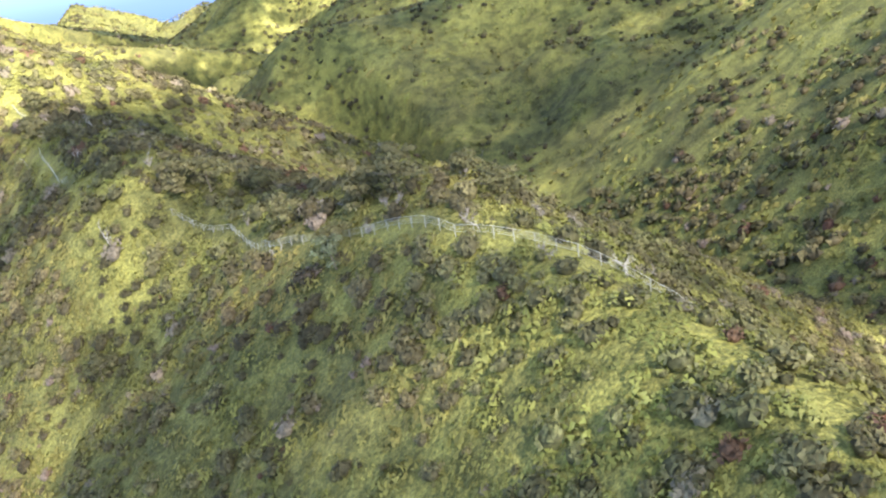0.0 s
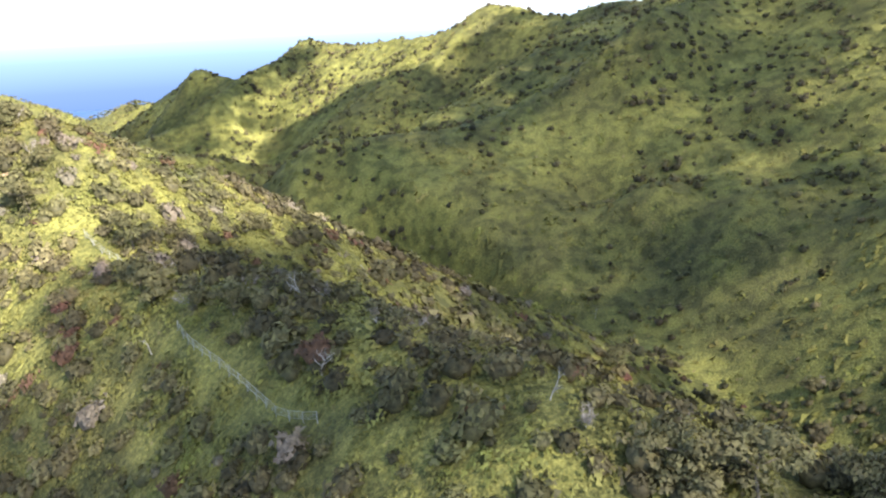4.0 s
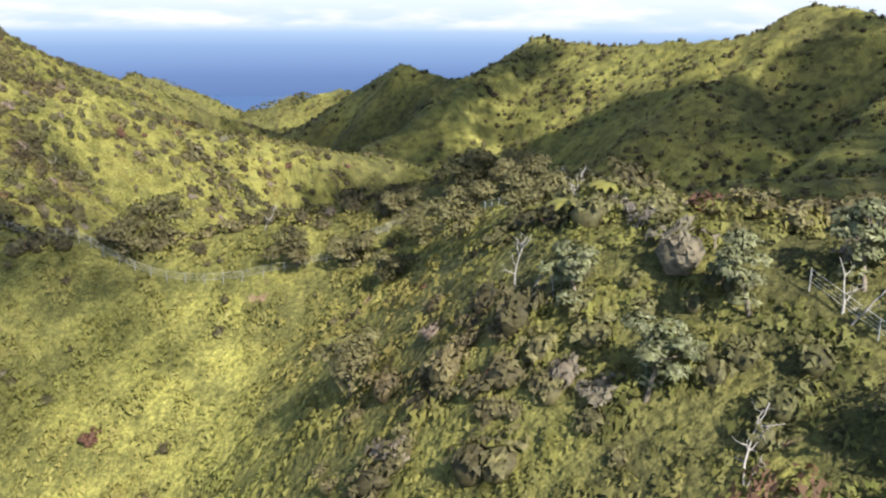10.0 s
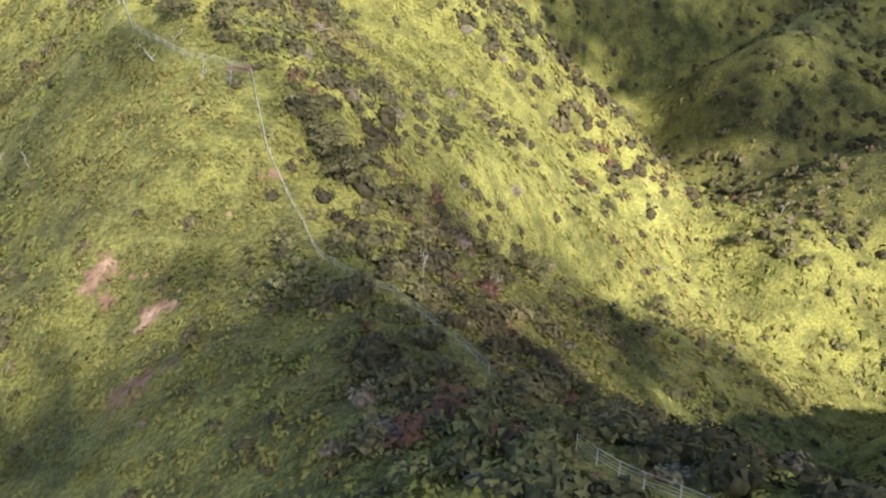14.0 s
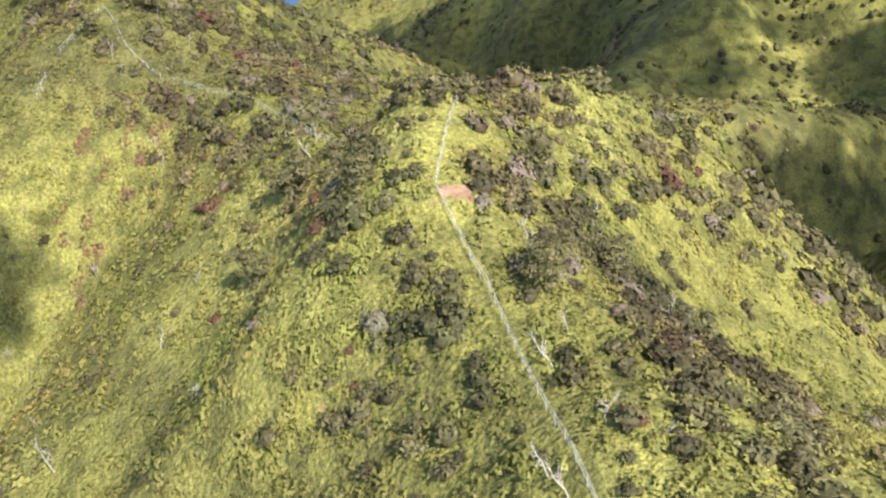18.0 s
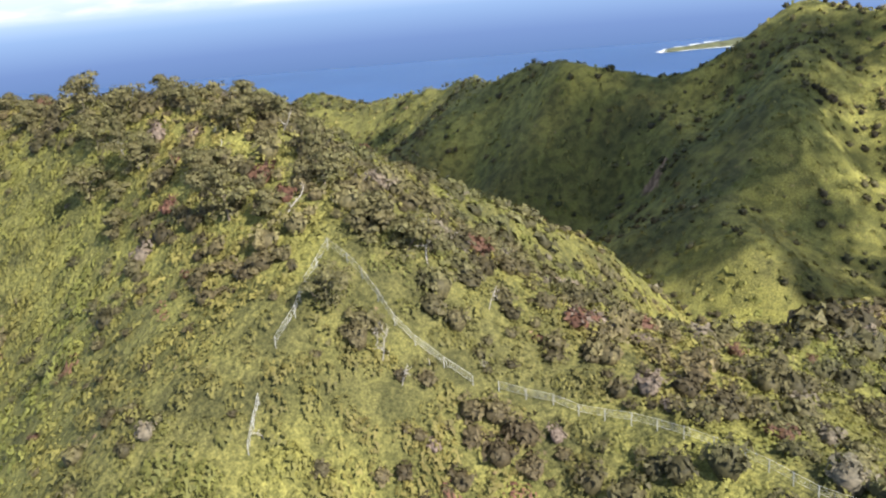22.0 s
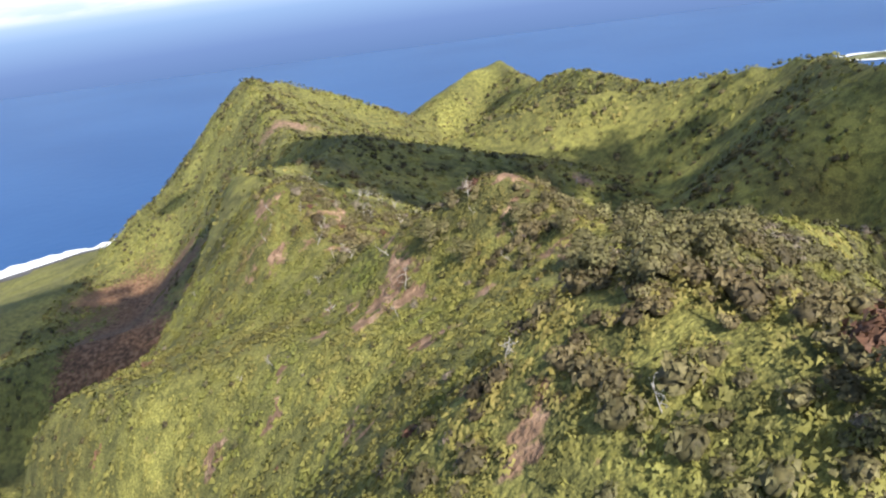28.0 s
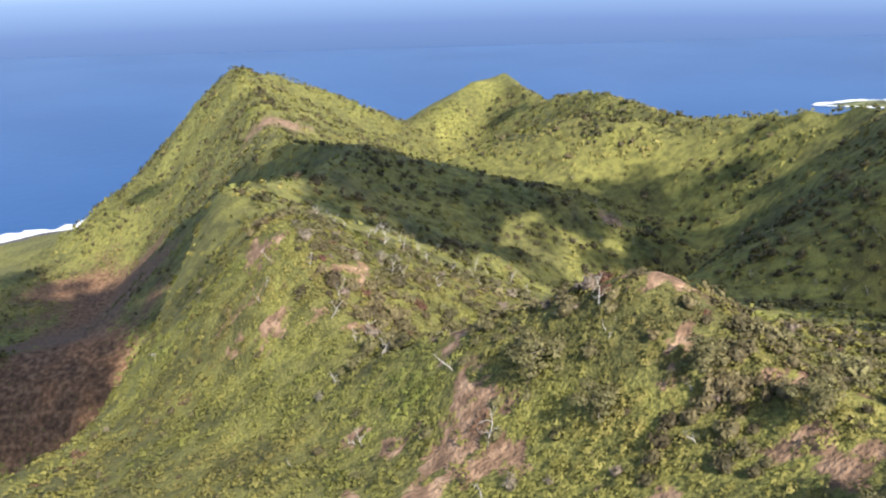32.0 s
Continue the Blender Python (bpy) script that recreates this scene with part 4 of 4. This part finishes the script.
def tree(seed, height, spread_, skin, label, count=1500, size=0.36, tall=False):
    """A leaning, forked tree with a crown in flat clumps."""
    r = np.random.default_rng(seed)
    root = new("tree")
    root.empty_display_size = 0.5
    lean = r.normal(size=3) * 0.12 + np.array([0, 0, 1.0])
    stem = crooked(r, (0, 0, -0.5), lean, height * 0.62 + 0.5, 5, 0.14)
    part("trunk", tube(stem, np.linspace(0.17, 0.09, len(stem)) * height / 5.5), bark, root)
    lumps = []
    for k in range(5):
        a = 2 * math.pi * k / 5 + r.uniform(-0.4, 0.4)
        start = stem[-1 - (k % 3)]
        way = np.array([math.cos(a), math.sin(a), r.uniform(0.45, 1.1)])
        limb = crooked(r, start, way / np.linalg.norm(way), spread_ * r.uniform(0.75, 1.1), 4, 0.22)
        part("limb", tube(limb, np.linspace(0.09, 0.03, len(limb)) * height / 5.5, 5), bark, root)
        lumps += [(limb[-1], spread_ * r.uniform(0.32, 0.48)), (limb[-2] + r.normal(size=3) * 0.3, spread_ * r.uniform(0.25, 0.36))]
    lumps.append((stem[-1] + np.array([0, 0, height * 0.24]), spread_ * 0.5))
    if tall:
        lumps += [(stem[2 + k % 3] + np.array([r.normal() * 0.5, r.normal() * 0.5, 0.4 * k]), spread_ * 0.52) for k in range(6)]
    v, f, faces = crown_shape(r, lumps, count, size)
    part("crown", (v, f, faces), skin, root, tone=np.repeat(np.clip(r.normal(0.56, 0.12, len(v) // 3), 0.05, 0.8), 3))
    return tagged(root, label, "tree", group="trees on the ridge")


def dead_tree(seed, height, limbs):
    """A bleached snag with broken, crooked limbs."""
    r = np.random.default_rng(seed)
    root = new("dead_tree")
    root.empty_display_size = 0.5
    lean = r.normal(size=3) * 0.22 + np.array([0, 0, 1.0])
    stem = crooked(r, (0, 0, -0.5), lean, height + 0.5, 7, 0.17)
    part("trunk", tube(stem, np.linspace(0.10, 0.03, len(stem)) * (0.6 + height / 9)), dead_wood, root)
    for k in range(limbs):
        start = stem[r.integers(2, len(stem) - 1)]
        a = r.uniform(0, 2 * math.pi)
        limb = crooked(r, start, (math.cos(a), math.sin(a), r.uniform(0.3, 1.3)), height * r.uniform(0.25, 0.5), 5, 0.3)
        bough = part("limb", tube(limb, np.linspace(0.05, 0.014, len(limb)) * (0.6 + height / 9), 5), dead_wood, root)
        # two or three bare twigs fork from each limb
        for j in range(2 + k % 2):
            twig = crooked(r, limb[2 + j % 3], r.normal(size=3) * 0.7 + np.array([0, 0, 0.7]), height * r.uniform(0.12, 0.24), 3, 0.35)
            part("twig", tube(twig, np.linspace(0.022, 0.007, len(twig)) * (0.6 + height / 9), 4), dead_wood, bough)
    return tagged(root, "bleached bare dead tree with crooked broken limbs", "dead tree", group="dead trees on the ridge")


def bare_bush(seed, height):
    """A leafless grey bush: a forked stem under a haze of twigs."""
    r = np.random.default_rng(seed)
    root = new("bare_bush")
    root.empty_display_size = 0.5
    tips = []
    for k in range(4):
        a = r.uniform(0, 2 * math.pi)
        limb = crooked(r, (0, 0, -0.2), (0.5 * math.cos(a), 0.5 * math.sin(a), 1.0), height * r.uniform(0.6, 0.85), 5, 0.18)
        part("stem", tube(limb, np.linspace(0.07, 0.02, len(limb)), 5), dead_wood, root)
        tips += limb[2:]
    v, f = [], []
    for k in range(190):
        p = tips[r.integers(len(tips))]
        w = r.normal(size=3) + np.array([0, 0, 0.8])
        w = w / np.linalg.norm(w) * height * r.uniform(0.18, 0.36)
        s = np.cross(w, r.normal(size=3))
        s = s / np.linalg.norm(s) * 0.035
        v += [p - s, p + s, p + w]
        f.append((3 * k, 3 * k + 1, 3 * k + 2))
    part("spray", (np.array(v), np.array(f)), grey_twigs, root)
    return tagged(root, "leafless grey bush with a haze of fine twigs", "bush", group="bare bushes on the ridge")


def tree_fern(seed):
    """A tree fern: a short fibrous trunk and a crown of arching fronds."""
    r = np.random.default_rng(seed)
    root = new("tree_fern")
    root.empty_display_size = 0.5
    part("trunk", tube(crooked(r, (0, 0, -0.3), (0, 0, 1), 2.2, 4, 0.05), [0.16, 0.15, 0.14, 0.13, 0.12]), bark, root)
    for k in range(11):
        a = 2 * math.pi * k / 11 + r.uniform(-0.2, 0.2)
        v, f = [], []
        for j in range(7):
            q = j / 6
            c = np.array([math.cos(a), math.sin(a), 0]) * 2.1 * q + np.array([0, 0, 1.9 + 0.9 * q - 1.5 * q * q])
            w = np.array([-math.sin(a), math.cos(a), -0.25]) * 0.42 * math.sin(math.pi * min(0.97, q * 0.85 + 0.12))
            u = np.array([math.sin(a), -math.cos(a), -0.25]) * 0.42 * math.sin(math.pi * min(0.97, q * 0.85 + 0.12))
            v += [c + w, c, c + u]
            if j:
                n = 3 * j
                f += [(n - 3, n, n + 1), (n - 3, n + 1, n - 2), (n - 2, n + 1, n + 2), (n - 2, n + 2, n - 1)]
        part("frond", (np.array(v), np.array(f)), fern_leaf, root, tone=np.full(len(v), r.uniform(0.55, 0.8)))
    return tagged(root, "tree fern with arching yellow-green fronds", "tree fern", group="tree ferns below the fence")


def stand(makers, places, lo, hi, seed):
    """The first few places get the made things, the rest get copies, each turned and sized anew."""
    r = np.random.default_rng(seed)
    made = [m() for m in makers]
    for k, (x, y) in enumerate(places):
        z = float(land(np.array([x]), np.array([y]))[0]) - 0.1
        m = pose(x, y, z, 0, 0, r.uniform(0, 360)) @ Matrix.Scale(r.uniform(lo, hi), 4)
        if k < len(made):
            made[k].matrix_basis = m
        else:
            ob = made[k % len(made)]
            keep_ = ob.matrix_basis.copy()
            ob.matrix_basis = Matrix.Identity(4)
            copy_thing(ob, m)
            ob.matrix_basis = keep_


stand([lambda k=k: tree(300 + k, 3.3 + 0.45 * k, 2.3 + 0.2 * k, shrub_leaf, "spreading olive-green tree with a clumped crown and grey bark", 1700, 0.34, True) for k in range(5)], TREES, 0.95, 1.6, 301)
stand([lambda k=k: tree(310 + k, 3.9 + 0.5 * k, 2.9 + 0.3 * k, shrub_leaf, "broad dark olive-green tree with a dense crown", 2800, 0.38, True) for k in range(2)], KNOLL, 0.9, 1.3, 306)
stand([lambda k=k: tree(320 + k, 5.6, 1.8, silver_leaf, "upright tree with an oval crown of silvery pale leaves", 1300, 0.36, True) for k in range(2)], SILVER, 1.0, 1.35, 302)
stand([lambda k=k: dead_tree(340 + k, 2.8 + 0.5 * k, 3 + k % 4) for k in range(7)], SNAGS, 0.6, 1.15, 303)
stand([lambda k=k: dead_tree(350 + k, 6.4 + 0.8 * k, 4 + k) for k in range(3)], TALL_SNAGS, 0.5, 0.8, 307)
stand([lambda k=k: dead_tree(345 + k, 3.2 + 0.5 * k, 4 + k % 3) for k in range(5)], NORTH_SNAGS, 0.9, 1.5, 308)
stand([lambda k=k: bare_bush(360 + k, 2.6 + 0.4 * k) for k in range(3)], BARE, 0.8, 1.3, 304)
stand([lambda k=k: tree_fern(380 + k) for k in range(2)], TREE_FERNS, 0.8, 1.1, 305)

# the fence along the crest


def post_shape(high):
    """A steel post of angled section with a bevelled head."""
    s, t = 0.045, 0.016
    ring = [(-s, -s), (s, -s), (s, -s + t), (-s + t, -s + t), (-s + t, s), (-s, s)]
    v = [(x, y, z) for z in (-0.4, high - 0.04) for x, y in ring] + [(x * 0.7, y * 0.7, high) for x, y in ring]
    f = []
    for k in (0, 6):
        for j in range(6):
            n = (j + 1) % 6
            f += [(k + j, k + n, k + 6 + n), (k + j, k + 6 + n, k + 6 + j)]
    f += [(12, 13, 14), (12, 14, 15), (12, 15, 16), (12, 16, 17)]
    return np.array(v, float), np.array(f)


def fence(path):
    """A wire fence over the ground along a path: posts every three metres, rails and wires between."""
    p = []
    for (ax, ay), (bx, by) in zip(path[:-1], path[1:]):
        n = max(1, round(math.hypot(bx - ax, by - ay) / 2.9))
        p += [(ax + (bx - ax) * k / n, ay + (by - ay) * k / n) for k in range(n)]
    p = np.array(p + [path[-1]], float)
    z = land(p[:, 0], p[:, 1])
    high = 1.5
    root = new("wire_fence")
    root.empty_display_size = 0.5
    root.location = (p[0, 0], p[0, 1], z[0])
    me = mesh_of("post", *post_shape(high + 0.05), np.full(18, 0.5), post_metal)
    for k in range(len(p)):
        ob = new("post", me)
        ob.parent = root
        ob.location = (p[k, 0] - p[0, 0], p[k, 1] - p[0, 1], z[k] - z[0])
    base = np.stack([p[:, 0] - p[0, 0], p[:, 1] - p[0, 1], z - z[0]], -1)
    for h, thick, name in ((high, 0.022, "top_rail"), (high - 0.35, 0.012, "wire"), (high - 0.62, 0.012, "wire"), (high - 0.9, 0.018, "bottom_rail")):
        part(name, tube(base + np.array([0, 0, h]), np.full(len(p), thick), 5), fence_metal, root)
    return tagged(root, "grey wire fence with steel posts along the ridge crest", "fence", group="fence runs along the crest")


for run in FENCES:
    fence(run)

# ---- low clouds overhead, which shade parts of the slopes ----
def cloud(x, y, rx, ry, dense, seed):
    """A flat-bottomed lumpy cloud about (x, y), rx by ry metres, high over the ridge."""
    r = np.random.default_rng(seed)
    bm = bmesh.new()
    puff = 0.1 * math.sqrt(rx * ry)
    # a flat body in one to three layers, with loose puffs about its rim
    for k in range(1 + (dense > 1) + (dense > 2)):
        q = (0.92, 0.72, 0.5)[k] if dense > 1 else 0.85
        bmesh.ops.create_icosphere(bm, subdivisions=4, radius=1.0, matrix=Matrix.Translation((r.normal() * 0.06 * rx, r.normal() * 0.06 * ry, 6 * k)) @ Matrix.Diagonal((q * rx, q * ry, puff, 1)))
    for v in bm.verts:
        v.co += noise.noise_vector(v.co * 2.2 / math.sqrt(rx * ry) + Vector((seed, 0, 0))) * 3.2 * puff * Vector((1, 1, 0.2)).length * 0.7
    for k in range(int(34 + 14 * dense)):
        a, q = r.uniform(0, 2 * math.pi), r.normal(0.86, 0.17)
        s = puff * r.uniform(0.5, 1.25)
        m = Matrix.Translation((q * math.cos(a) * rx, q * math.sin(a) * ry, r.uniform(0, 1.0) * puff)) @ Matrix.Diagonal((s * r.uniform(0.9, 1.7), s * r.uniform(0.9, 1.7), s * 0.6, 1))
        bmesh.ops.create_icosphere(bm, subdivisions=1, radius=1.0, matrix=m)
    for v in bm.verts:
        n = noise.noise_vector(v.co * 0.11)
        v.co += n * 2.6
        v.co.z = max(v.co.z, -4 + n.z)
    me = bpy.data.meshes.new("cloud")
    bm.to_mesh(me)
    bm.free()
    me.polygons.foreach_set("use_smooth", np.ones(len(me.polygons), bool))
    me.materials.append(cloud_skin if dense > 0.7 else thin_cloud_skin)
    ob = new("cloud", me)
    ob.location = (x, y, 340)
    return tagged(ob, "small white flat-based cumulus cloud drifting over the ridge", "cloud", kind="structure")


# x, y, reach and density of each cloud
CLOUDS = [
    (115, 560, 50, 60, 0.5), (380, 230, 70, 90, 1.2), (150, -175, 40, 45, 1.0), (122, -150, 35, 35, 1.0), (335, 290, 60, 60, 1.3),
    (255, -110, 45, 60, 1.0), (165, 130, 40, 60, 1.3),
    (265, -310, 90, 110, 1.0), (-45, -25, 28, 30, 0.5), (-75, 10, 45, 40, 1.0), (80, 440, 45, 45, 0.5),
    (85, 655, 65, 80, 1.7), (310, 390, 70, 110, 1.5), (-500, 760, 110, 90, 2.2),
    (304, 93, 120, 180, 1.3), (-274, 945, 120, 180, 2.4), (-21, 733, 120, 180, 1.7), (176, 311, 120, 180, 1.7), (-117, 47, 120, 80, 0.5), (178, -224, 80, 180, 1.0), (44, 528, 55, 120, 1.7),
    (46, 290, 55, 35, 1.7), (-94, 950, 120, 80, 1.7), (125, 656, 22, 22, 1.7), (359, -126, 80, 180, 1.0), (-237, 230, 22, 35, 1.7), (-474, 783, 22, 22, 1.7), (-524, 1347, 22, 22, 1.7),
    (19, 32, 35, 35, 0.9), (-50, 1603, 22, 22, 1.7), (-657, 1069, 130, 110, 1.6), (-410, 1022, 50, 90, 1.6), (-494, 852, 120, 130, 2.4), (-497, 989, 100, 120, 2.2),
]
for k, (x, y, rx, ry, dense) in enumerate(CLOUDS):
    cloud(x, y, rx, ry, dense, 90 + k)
